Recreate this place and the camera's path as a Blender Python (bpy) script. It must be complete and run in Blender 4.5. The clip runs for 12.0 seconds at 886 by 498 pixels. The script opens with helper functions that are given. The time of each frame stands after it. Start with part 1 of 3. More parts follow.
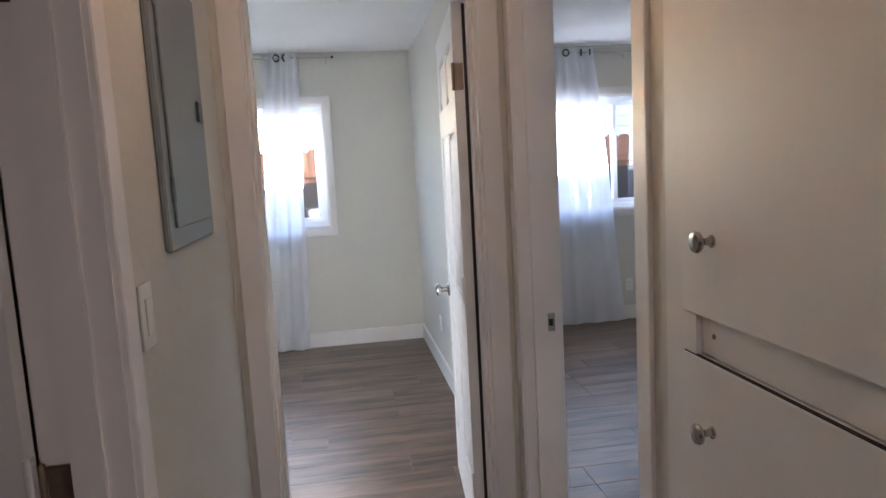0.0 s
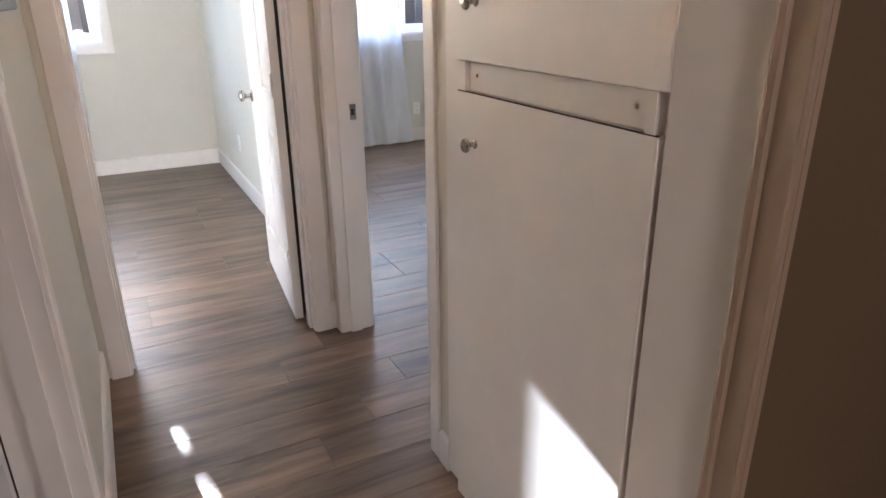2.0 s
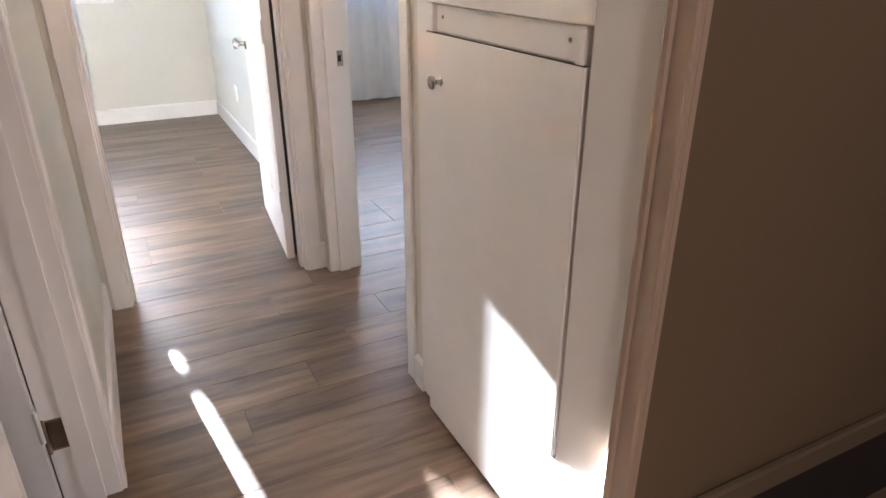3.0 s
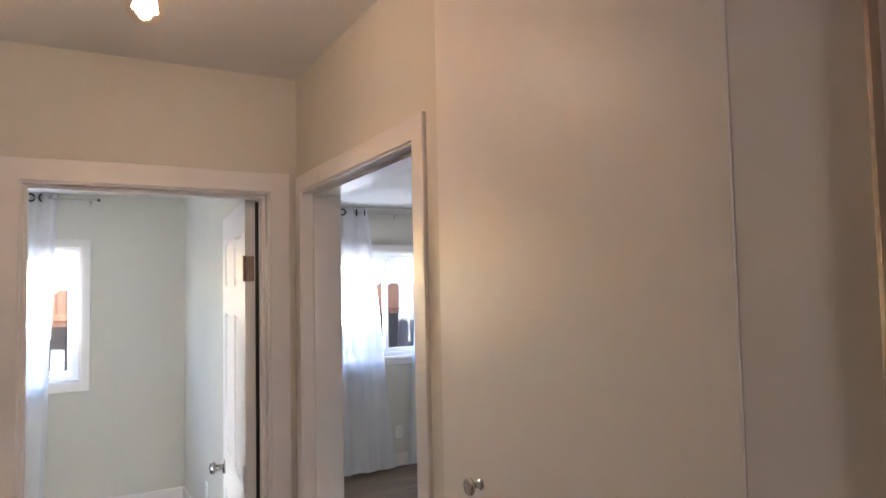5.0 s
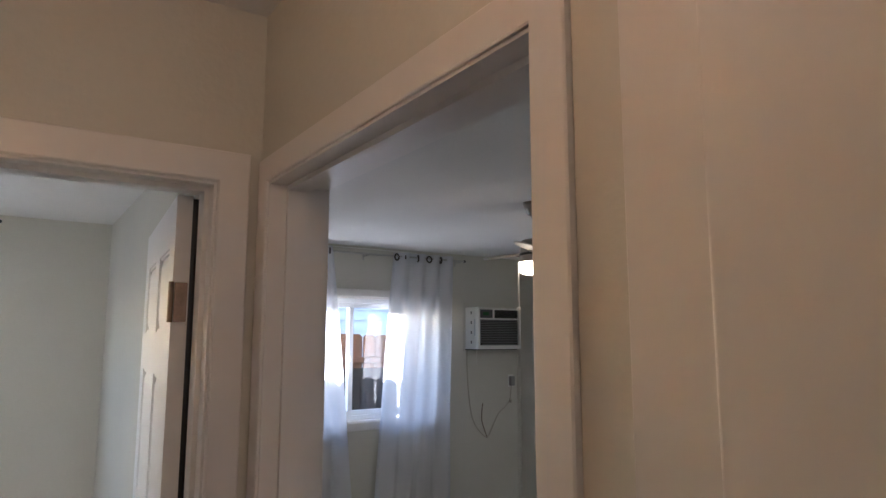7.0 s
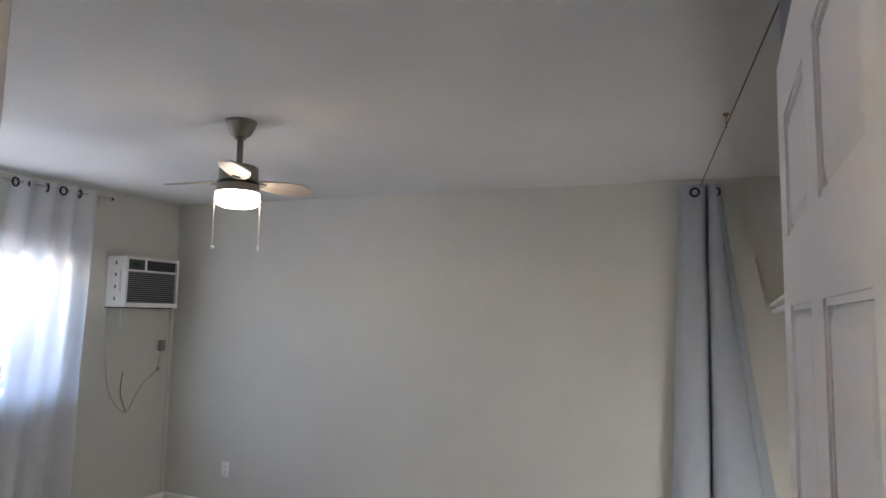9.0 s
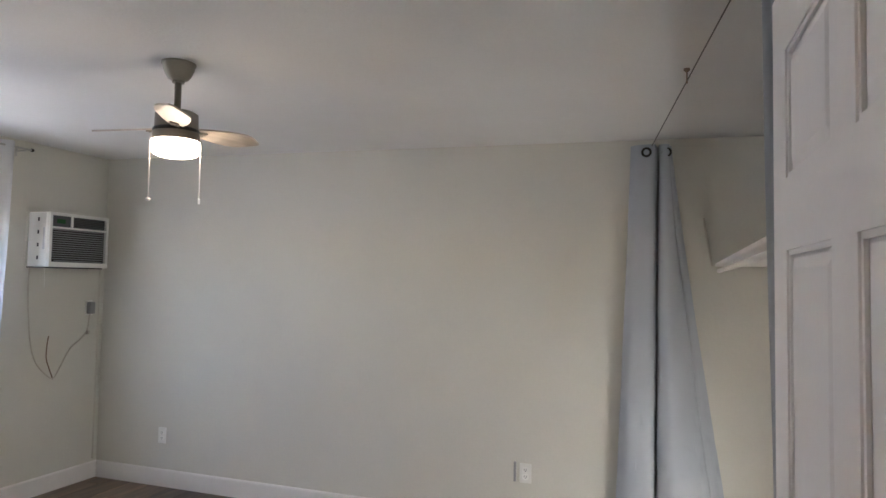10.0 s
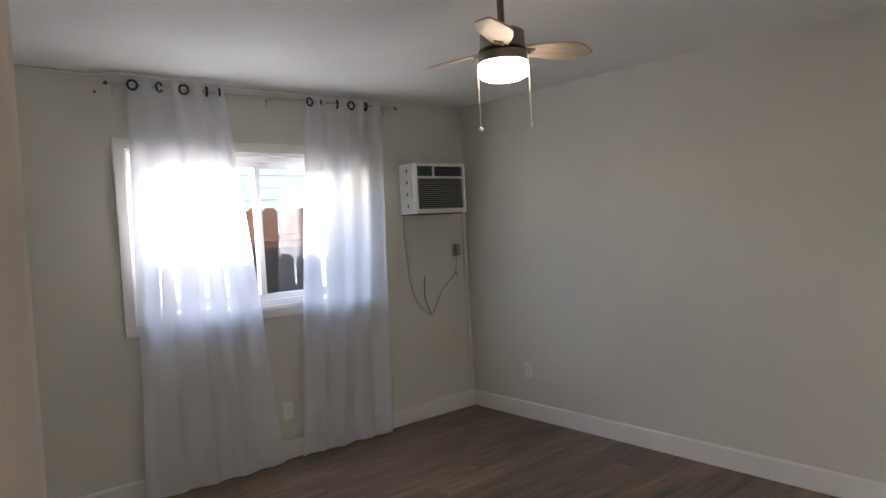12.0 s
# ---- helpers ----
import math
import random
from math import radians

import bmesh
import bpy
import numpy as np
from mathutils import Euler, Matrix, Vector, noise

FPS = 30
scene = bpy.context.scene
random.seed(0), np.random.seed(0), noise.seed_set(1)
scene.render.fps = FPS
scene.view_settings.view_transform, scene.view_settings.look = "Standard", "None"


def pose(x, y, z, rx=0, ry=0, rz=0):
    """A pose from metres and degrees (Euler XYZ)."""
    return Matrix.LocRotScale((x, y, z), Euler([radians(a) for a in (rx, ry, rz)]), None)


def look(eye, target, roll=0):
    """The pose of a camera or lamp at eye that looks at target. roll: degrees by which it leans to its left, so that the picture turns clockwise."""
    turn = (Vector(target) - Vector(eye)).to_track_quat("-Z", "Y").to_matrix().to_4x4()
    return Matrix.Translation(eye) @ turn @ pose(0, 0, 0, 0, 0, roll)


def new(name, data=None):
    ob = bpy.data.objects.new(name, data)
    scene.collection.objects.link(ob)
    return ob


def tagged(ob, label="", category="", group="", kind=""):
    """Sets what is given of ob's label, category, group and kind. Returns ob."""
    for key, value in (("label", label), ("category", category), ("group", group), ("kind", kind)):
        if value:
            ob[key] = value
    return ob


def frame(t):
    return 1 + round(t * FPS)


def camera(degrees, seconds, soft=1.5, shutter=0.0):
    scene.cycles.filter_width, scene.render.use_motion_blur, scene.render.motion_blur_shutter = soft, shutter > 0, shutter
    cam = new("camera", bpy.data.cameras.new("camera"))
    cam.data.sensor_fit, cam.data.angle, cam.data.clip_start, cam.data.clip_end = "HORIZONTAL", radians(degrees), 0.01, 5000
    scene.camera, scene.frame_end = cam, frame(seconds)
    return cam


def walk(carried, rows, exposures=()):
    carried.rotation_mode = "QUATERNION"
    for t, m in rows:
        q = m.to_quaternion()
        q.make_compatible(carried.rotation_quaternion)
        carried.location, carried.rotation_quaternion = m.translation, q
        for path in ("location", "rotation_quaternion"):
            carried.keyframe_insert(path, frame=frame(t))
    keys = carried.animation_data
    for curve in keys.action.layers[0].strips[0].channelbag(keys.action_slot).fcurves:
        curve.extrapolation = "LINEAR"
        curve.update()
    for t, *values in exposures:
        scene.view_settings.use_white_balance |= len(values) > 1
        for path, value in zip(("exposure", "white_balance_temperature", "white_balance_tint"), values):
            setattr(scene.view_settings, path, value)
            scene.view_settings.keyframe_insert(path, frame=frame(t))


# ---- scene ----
# Look of the whole picture: sky, sun and lamps
SKY, SUN, BULB, GLOBE_E = 0.11, 5.0, 0.30, 1.5

cam = camera(68.3, 12.0)
PATH = [
    (0, (-0.574, -2.136, 1.464), (-0.271, -0.174, 1.22), -3.1),
    (0.5, (-0.554, -2.069, 1.44), (0.079, -0.189, 1.183), -3.5),
    (1, (-0.605, -2.158, 1.421), (0.201, -0.376, 0.999), -3.9),
    (1.5, (-0.695, -2.326, 1.382), (0.157, -0.617, 0.79), -2.0),
    (2, (-0.751, -2.492, 1.346), (0.097, -0.83, 0.625), -0.6),
    (2.5, (-0.775, -2.661, 1.319), (0.047, -1.035, 0.496), 0.2),
    (2.7, (-0.763, -2.695, 1.315), (0.051, -1.077, 0.466), 0.1),
    (4.3, (-0.717, -2.388, 1.531), (0.196, -0.634, 1.229), -2.3),
    (4.5, (-0.69, -2.347, 1.572), (0.247, -0.586, 1.42), -1.5),
    (5, (-0.679, -2.279, 1.7), (0.295, -0.536, 1.811), -1.2),
    (5.5, (-0.662, -2.216, 1.758), (0.296, -0.477, 2.003), -1.2),
    (6, (-0.594, -2.032, 1.769), (0.336, -0.286, 2.067), -1.5),
    (6.5, (-0.503, -1.752, 1.74), (0.46, -0.024, 2.039), -0.5),
    (6.7, (-0.484, -1.627, 1.721), (0.521, 0.078, 2.006), -0.2),
    (8.3, (-0.335, -0.945, 1.622), (1.253, 0.221, 1.892), 0.8),
    (8.5, (-0.315, -0.902, 1.622), (1.347, 0.153, 1.878), 0.7),
    (9, (-0.321, -0.858, 1.574), (1.484, -0.02, 1.778), 1.0),
    (9.5, (-0.311, -0.804, 1.552), (1.57, -0.14, 1.7), 1.5),
    (10, (-0.256, -0.761, 1.543), (1.627, -0.093, 1.643), 1.0),
    (10.5, (-0.147, -0.715, 1.521), (1.625, 0.211, 1.595), 0.4),
    (11, (-0.066, -0.699, 1.514), (1.505, 0.539, 1.547), 0.1),
    (11.5, (0.018, -0.637, 1.497), (1.414, 0.796, 1.502), -1.8),
    (12, (0.074, -0.587, 1.492), (1.351, 0.951, 1.424), -3.2),
]
walk(cam, [(t, look(eye, target, roll)) for t, eye, target, roll in PATH],
     [(0, 4.05, 5050, 12), (1.0, 3.8, 5200, 12), (1.8, 4.65, 5250, 12), (2.7, 5.3, 5300, 12), (4.3, 4.7, 5250, 12),
      (5.5, 4.08, 5250, 12), (6.7, 3.5, 5350, 12), (8.3, 4.05, 5250, 12), (9.5, 4.4, 5450, 12), (10.0, 4.5, 5550, 12), (10.5, 4.3, 5700, 12), (12, 3.82, 5850, 12)])

# ---- world and light ----
SUN_EL, SUN_ROT = radians(15.2), radians(-7.9)
world = bpy.data.worlds.new("world")
scene.world = world
world.use_nodes = True
wn = world.node_tree
sky = wn.nodes.new("ShaderNodeTexSky")
sky.sky_type, sky.sun_disc = "NISHITA", False
sky.sun_elevation, sky.sun_rotation = SUN_EL, SUN_ROT
wn.links.new(sky.outputs[0], wn.nodes["Background"].inputs[0])
wn.nodes["Background"].inputs[1].default_value = SKY

sun = new("sun", bpy.data.lights.new("sun", "SUN"))
sun.data.energy, sun.data.angle, sun.data.color = SUN, radians(0.5), (1.0, 0.93, 0.84)
sun.matrix_world = look((-2, 10, 3), (-2 + .1385, 9, 3 - .275))

bulb_light = new("bulb_light", bpy.data.lights.new("bulb_light", "POINT"))
bulb_light.location = (-0.552, -0.917, 2.25)
bulb_light.data.energy, bulb_light.data.shadow_soft_size, bulb_light.data.color = BULB, 0.02, (1.0, 0.58, 0.35)

# unseen fill lamp behind the camera, added to brighten the hall's trim and cabinet
living_fill = new("living_room_fill", bpy.data.lights.new("living_room_fill", "POINT"))
living_fill.location = (-.50, -4.0, 2.0)
living_fill.data.energy, living_fill.data.shadow_soft_size, living_fill.data.color = 1.8, 0.25, (1.0, 0.76, 0.58)


# ---- materials ----
def mat(name, color, rough=0.6, metal=0.0, grain=0.0, scale=40.0, bump=0.0, stain=0.0, stain_scale=1.5):
    """Painted or plain surface: large faint stains, fine grain and a fine relief."""
    m = bpy.data.materials.new(name)
    m.use_nodes = True
    t = m.node_tree
    b = t.nodes["Principled BSDF"]
    b.inputs["Roughness"].default_value = rough
    b.inputs["Metallic"].default_value = metal
    b.inputs["Base Color"].default_value = (*color, 1)
    if grain or stain or bump:
        co = t.nodes.new("ShaderNodeTexCoord")
        n1 = t.nodes.new("ShaderNodeTexNoise")
        n1.inputs["Scale"].default_value = scale
        n1.inputs["Detail"].default_value = 6
        n2 = t.nodes.new("ShaderNodeTexNoise")
        n2.inputs["Scale"].default_value = stain_scale
        n2.inputs["Detail"].default_value = 4
        for n in (n1, n2):
            t.links.new(co.outputs["Object"], n.inputs["Vector"])
        mix1 = t.nodes.new("ShaderNodeMapRange")
        mix1.inputs["To Min"].default_value, mix1.inputs["To Max"].default_value = 1 - grain, 1 + grain
        t.links.new(n1.outputs["Fac"], mix1.inputs["Value"])
        mix2 = t.nodes.new("ShaderNodeMapRange")
        mix2.inputs["From Min"].default_value, mix2.inputs["From Max"].default_value = 0.3, 0.7
        mix2.inputs["To Min"].default_value, mix2.inputs["To Max"].default_value = 1 - stain, 1 + stain * .3
        t.links.new(n2.outputs["Fac"], mix2.inputs["Value"])
        mul = t.nodes.new("ShaderNodeMath")
        mul.operation = "MULTIPLY"
        t.links.new(mix1.outputs[0], mul.inputs[0])
        t.links.new(mix2.outputs[0], mul.inputs[1])
        sc = t.nodes.new("ShaderNodeVectorMath")
        sc.operation = "SCALE"
        sc.inputs[0].default_value = color
        t.links.new(mul.outputs[0], sc.inputs["Scale"])
        t.links.new(sc.outputs[0], b.inputs["Base Color"])
        r = t.nodes.new("ShaderNodeMapRange")
        r.inputs["To Min"].default_value, r.inputs["To Max"].default_value = max(0, rough - .1), min(1, rough + .1)
        t.links.new(n2.outputs["Fac"], r.inputs["Value"])
        t.links.new(r.outputs[0], b.inputs["Roughness"])
        if bump:
            bp = t.nodes.new("ShaderNodeBump")
            bp.inputs["Strength"].default_value = bump
            bp.inputs["Distance"].default_value = 0.004
            t.links.new(n1.outputs["Fac"], bp.inputs["Height"])
            t.links.new(bp.outputs[0], b.inputs["Normal"])
    return m


def wood_mat(name, dark, light, rough=0.4, along=0, stretch=14.0, scale=3.0, spread=0.25):
    """Wood grain along one local axis, each piece with its own tone and its own place in the grain."""
    m = bpy.data.materials.new(name)
    m.use_nodes = True
    t = m.node_tree
    b = t.nodes["Principled BSDF"]
    co = t.nodes.new("ShaderNodeTexCoord")
    info = t.nodes.new("ShaderNodeObjectInfo")
    off = t.nodes.new("ShaderNodeVectorMath")
    off.operation = "MULTIPLY_ADD"
    off.inputs[1].default_value = (37.0, 19.0, 11.0)
    t.links.new(info.outputs["Random"], off.inputs[0])
    t.links.new(co.outputs["Object"], off.inputs[2])
    mp = t.nodes.new("ShaderNodeMapping")
    s = [stretch, stretch, stretch]
    s[along] = 1.0
    mp.inputs["Scale"].default_value = s
    t.links.new(off.outputs[0], mp.inputs["Vector"])
    n = t.nodes.new("ShaderNodeTexNoise")
    n.inputs["Scale"].default_value = scale
    n.inputs["Detail"].default_value = 8
    n.inputs["Roughness"].default_value = 0.62
    n.inputs["Distortion"].default_value = 0.6
    t.links.new(mp.outputs[0], n.inputs["Vector"])
    mp2 = t.nodes.new("ShaderNodeMapping")
    s2 = [4.0, 4.0, 4.0]
    s2[along] = 0.8
    mp2.inputs["Scale"].default_value = s2
    t.links.new(off.outputs[0], mp2.inputs["Vector"])
    n2 = t.nodes.new("ShaderNodeTexNoise")
    n2.inputs["Scale"].default_value = 1.6
    n2.inputs["Detail"].default_value = 3
    t.links.new(mp2.outputs[0], n2.inputs["Vector"])
    add = t.nodes.new("ShaderNodeMath")
    add.operation = "MULTIPLY_ADD"
    add.inputs[1].default_value = 0.6
    t.links.new(n2.outputs["Fac"], add.inputs[0])
    t.links.new(n.outputs["Fac"], add.inputs[2])
    ramp = t.nodes.new("ShaderNodeValToRGB")
    ramp.color_ramp.elements[0].position, ramp.color_ramp.elements[0].color = 0.58, (*dark, 1)
    ramp.color_ramp.elements[1].position, ramp.color_ramp.elements[1].color = 0.98, (*light, 1)
    t.links.new(add.outputs[0], ramp.inputs[0])
    rr = t.nodes.new("ShaderNodeMapRange")
    rr.inputs["To Min"].default_value, rr.inputs["To Max"].default_value = 1 - spread, 1 + spread
    t.links.new(info.outputs["Random"], rr.inputs["Value"])
    sc = t.nodes.new("ShaderNodeVectorMath")
    sc.operation = "SCALE"
    t.links.new(ramp.outputs[0], sc.inputs[0])
    t.links.new(rr.outputs[0], sc.inputs["Scale"])
    t.links.new(sc.outputs[0], b.inputs["Base Color"])
    r2 = t.nodes.new("ShaderNodeMapRange")
    r2.inputs["To Min"].default_value, r2.inputs["To Max"].default_value = rough - .08, rough + .12
    t.links.new(n.outputs["Fac"], r2.inputs["Value"])
    t.links.new(r2.outputs[0], b.inputs["Roughness"])
    bp = t.nodes.new("ShaderNodeBump")
    bp.inputs["Strength"].default_value, bp.inputs["Distance"].default_value = 0.25, 0.001
    t.links.new(n.outputs["Fac"], bp.inputs["Height"])
    t.links.new(bp.outputs[0], b.inputs["Normal"])
    return m


def cloth_mat(name, color, through_light, clear=0.0, weave=900.0):
    m = bpy.data.materials.new(name)
    m.use_nodes = True
    t = m.node_tree
    t.nodes.remove(t.nodes["Principled BSDF"])
    out = t.nodes["Material Output"]
    co = t.nodes.new("ShaderNodeTexCoord")
    n = t.nodes.new("ShaderNodeTexNoise")
    n.inputs["Scale"].default_value = weave
    t.links.new(co.outputs["Object"], n.inputs["Vector"])
    n2 = t.nodes.new("ShaderNodeTexNoise")
    n2.inputs["Scale"].default_value = 9
    t.links.new(co.outputs["Object"], n2.inputs["Vector"])
    bp = t.nodes.new("ShaderNodeBump")
    bp.inputs["Strength"].default_value, bp.inputs["Distance"].default_value = 0.35, 0.012
    t.links.new(n2.outputs["Fac"], bp.inputs["Height"])
    d = t.nodes.new("ShaderNodeBsdfDiffuse")
    d.inputs["Color"].default_value = (*color, 1)
    t.links.new(bp.outputs[0], d.inputs["Normal"])
    tr = t.nodes.new("ShaderNodeBsdfTranslucent")
    tr.inputs["Color"].default_value = (*color, 1)
    t.links.new(bp.outputs[0], tr.inputs["Normal"])
    mx = t.nodes.new("ShaderNodeMixShader")
    mr = t.nodes.new("ShaderNodeMapRange")
    mr.inputs["To Min"].default_value, mr.inputs["To Max"].default_value = through_light * .85, min(1, through_light * 1.15)
    t.links.new(n.outputs["Fac"], mr.inputs["Value"])
    t.links.new(mr.outputs[0], mx.inputs[0])
    t.links.new(d.outputs[0], mx.inputs[1])
    t.links.new(tr.outputs[0], mx.inputs[2])
    last = mx
    if clear:
        tp = t.nodes.new("ShaderNodeBsdfTransparent")
        m2 = t.nodes.new("ShaderNodeMixShader")
        m2.inputs[0].default_value = clear
        t.links.new(mx.outputs[0], m2.inputs[1])
        t.links.new(tp.outputs[0], m2.inputs[2])
        last = m2
    t.links.new(last.outputs[0], out.inputs[0])
    return m


def clear_mat(name, clear=0.93, tint=(1, 1, 1), rough=0.02):
    m = bpy.data.materials.new(name)
    m.use_nodes = True
    t = m.node_tree
    t.nodes.remove(t.nodes["Principled BSDF"])
    tp = t.nodes.new("ShaderNodeBsdfTransparent")
    tp.inputs["Color"].default_value = (*tint, 1)
    g = t.nodes.new("ShaderNodeBsdfGlossy")
    g.inputs["Roughness"].default_value = rough
    mx = t.nodes.new("ShaderNodeMixShader")
    mx.inputs[0].default_value = clear
    t.links.new(g.outputs[0], mx.inputs[1])
    t.links.new(tp.outputs[0], mx.inputs[2])
    t.links.new(mx.outputs[0], t.nodes["Material Output"].inputs[0])
    return m


def glow_mat(name, color, strength):
    m = bpy.data.materials.new(name)
    m.use_nodes = True
    b = m.node_tree.nodes["Principled BSDF"]
    b.inputs["Base Color"].default_value = (*color, 1)
    b.inputs["Emission Color"].default_value = (*color, 1)
    b.inputs["Emission Strength"].default_value = strength
    return m


WALL = mat("cream_wall_paint", (.67, .65, .58), .7, grain=.03, scale=60, bump=.25, stain=.05)
# trim at the hall's end: white darkened to beige to carry its shade
CORNER = mat("shaded_corner_paint", (.36, .27, .20), .55, grain=.03, scale=30, bump=.05, stain=.06)
# wall colour darkened so it looks unlit although the living room fill reaches it
TAN = mat("shaded_wall_paint", (.125, .086, .050), .8, grain=.05, scale=60, bump=.3, stain=.08)
CEIL = mat("white_ceiling_paint", (.76, .75, .73), .85, grain=.04, scale=90, bump=.4, stain=.05)
# baseboard's shade put into its brown, tuned against the fill lamp
BROWN = mat("shaded_trim_paint", (.13, .095, .062), .6, grain=.04, scale=30, stain=.08)
TRIM = mat("white_trim_paint", (.80, .77, .74), .38, grain=.02, scale=25, bump=.05, stain=.06, stain_scale=3)
CABINET = mat("off_white_cabinet_paint", (.77, .745, .71), .42, grain=.025, scale=18, bump=.08, stain=.07, stain_scale=2.5)
DOORW = mat("white_door_paint", (.84, .83, .82), .55, grain=.02, scale=50, bump=.08, stain=.04)
VINYL = mat("white_vinyl", (.85, .86, .88), .3, stain=.03)
PLASTIC = mat("white_plastic", (.82, .81, .77), .35, stain=.03, stain_scale=8)
NICKEL = mat("brushed_nickel", (.45, .43, .40), .25, 1.0, grain=.1, scale=200, bump=.05)
# nickel hinges: glare put in as a pale, hardly metallic colour
SILVER = mat("pale_glare_nickel", (.86, .86, .85), .35, .15, grain=.03, scale=150, stain=.05)
BRONZE = mat("dull_bronze", (.28, .21, .16), .45, 1.0, grain=.15, scale=120, bump=.1, stain=.2, stain_scale=20)
STEEL = mat("grey_painted_steel", (.23, .25, .26), .42, 0.3, grain=.04, scale=90, bump=.06, stain=.1, stain_scale=4)
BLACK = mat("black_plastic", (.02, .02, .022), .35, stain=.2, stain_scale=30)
LOUVRE = mat("grey_louvre_plastic", (.30, .30, .30), .45, stain=.05)
DARK = mat("dark_grey_plastic", (.075, .078, .08), .5, grain=.05, scale=90, stain=.1)
RODM = mat("grey_painted_rod", (.55, .54, .52), .35, .4, stain=.1, stain_scale=12)
WIRE = mat("dark_steel_wire", (.1, .095, .085), .4, .8, stain=.1)
CORD = mat("beige_cord", (.56, .52, .45), .5, stain=.1, stain_scale=20)
FANM = mat("satin_nickel_fan", (.27, .245, .205), .42, .6, grain=.06, scale=150, bump=.04, stain=.1, stain_scale=8)
CHAIN = mat("pale_bead_chain", (.62, .60, .56), .35, .4)
BLADE = wood_mat("pale_fan_blade", (.40, .34, .28), (.58, .51, .43), .45, 0, 10, 3, .05)
PLANK = wood_mat("vinyl_plank", (.072, .047, .030), (.235, .162, .106), .38, 0, 9, 2.2, .17)
FENCEW = wood_mat("cedar_fence", (.085, .036, .018), (.20, .088, .042), .75, 2, 12, 3, .2)
FENCED = wood_mat("near_black_wood", (.006, .0045, .005), (.022, .013, .011), .85, 2, 12, 3, .3)
SHEER = cloth_mat("white_sheer", (.86, .865, .90), .50, .12)
GREYC = cloth_mat("silver_grey_satin", (.45, .475, .515), .12)
SIDING = mat("white_siding_paint", (.52, .53, .55), .6, grain=.04, scale=30, bump=.1, stain=.08)
ROOFM = mat("grey_shingle", (.16, .15, .15), .9, grain=.2, scale=60, bump=.5, stain=.2)
SOIL = mat("dry_soil", (.22, .18, .13), .95, grain=.2, scale=8, bump=.5, stain=.3, stain_scale=.5)
GLASS = clear_mat("window_glass", .94)
BULBG = clear_mat("clear_bulb_glass", .90, (1, .95, .88))
GLOWF = glow_mat("bulb_filament", (1.0, .66, .38), 8)
GLOBE = glow_mat("frosted_globe", (1.0, .76, .50), GLOBE_E)
YELLOW = mat("brass_screw_base", (.75, .52, .18), .3, 1.0, stain=.1)


# ---- mesh helpers ----
def bx(bm, x0, x1, y0, y1, z0, z1, bevel=0.0, seg=1):
    made = bmesh.ops.create_cube(bm, size=1)["verts"]
    for v in made:
        v.co = Vector((x0 + (v.co.x + .5) * (x1 - x0), y0 + (v.co.y + .5) * (y1 - y0), z0 + (v.co.z + .5) * (z1 - z0)))
    if bevel:
        edges = list({e for v in made for e in v.link_edges})
        bmesh.ops.bevel(bm, geom=edges, offset=bevel, segments=seg, affect="EDGES", profile=0.5)
    return bm


def box(*a, bevel=0.0, seg=1):
    return bx(bmesh.new(), *a, bevel=bevel, seg=seg)


def finish(name, bm, material, smooth=False):
    bmesh.ops.recalc_face_normals(bm, faces=bm.faces)
    me = bpy.data.meshes.new(name)
    bm.to_mesh(me)
    bm.free()
    me.materials.append(material)
    if smooth:
        for p in me.polygons:
            p.use_smooth = True
        me.set_sharp_from_angle(angle=radians(35))
    return me


def part(name, bm, material, parent, label="", smooth=False, at=None):
    ob = new(name, finish(name, bm, material, smooth))
    ob.parent = parent
    if at is not None:
        ob.matrix_basis = at
    return tagged(ob, label)


def thing(name, where, label, category, group=""):
    ob = new(name)
    ob.empty_display_size = 0.05
    ob.matrix_basis = where if isinstance(where, Matrix) else Matrix.Translation(where)
    return tagged(ob, label, category, group)


def structure(name, bm, material, smooth=False):
    return tagged(new(name, finish(name, bm, material, smooth)), kind="structure")


def lathe(bm, profile, seg=24, m=Matrix.Identity(4)):
    """Turns (radius, height) pairs round z."""
    rings = []
    for r, h in profile:
        rings.append([bm.verts.new(m @ Vector((max(r, 1e-5) * math.cos(2 * math.pi * i / seg), max(r, 1e-5) * math.sin(2 * math.pi * i / seg), h))) for i in range(seg)])
    for a, b in zip(rings, rings[1:]):
        for i in range(seg):
            bm.faces.new((a[i], a[(i + 1) % seg], b[(i + 1) % seg], b[i]))
    bm.faces.new(rings[0][::-1])
    bm.faces.new(rings[-1])
    return bm


def tube(bm, pts, r, seg=8):
    pts = [Vector(p) for p in pts]
    rings = []
    for i, p in enumerate(pts):
        d = (pts[min(i + 1, len(pts) - 1)] - pts[max(i - 1, 0)]).normalized()
        a = d.orthogonal().normalized() if abs(d.z) > .99 else d.cross(Vector((0, 0, 1))).normalized()
        b = d.cross(a)
        rings.append([bm.verts.new(p + r * (math.cos(2 * math.pi * k / seg) * a + math.sin(2 * math.pi * k / seg) * b)) for k in range(seg)])
    for a, b in zip(rings, rings[1:]):
        for i in range(seg):
            bm.faces.new((a[i], a[(i + 1) % seg], b[(i + 1) % seg], b[i]))
    bm.faces.new(rings[0][::-1])
    bm.faces.new(rings[-1])
    return bm


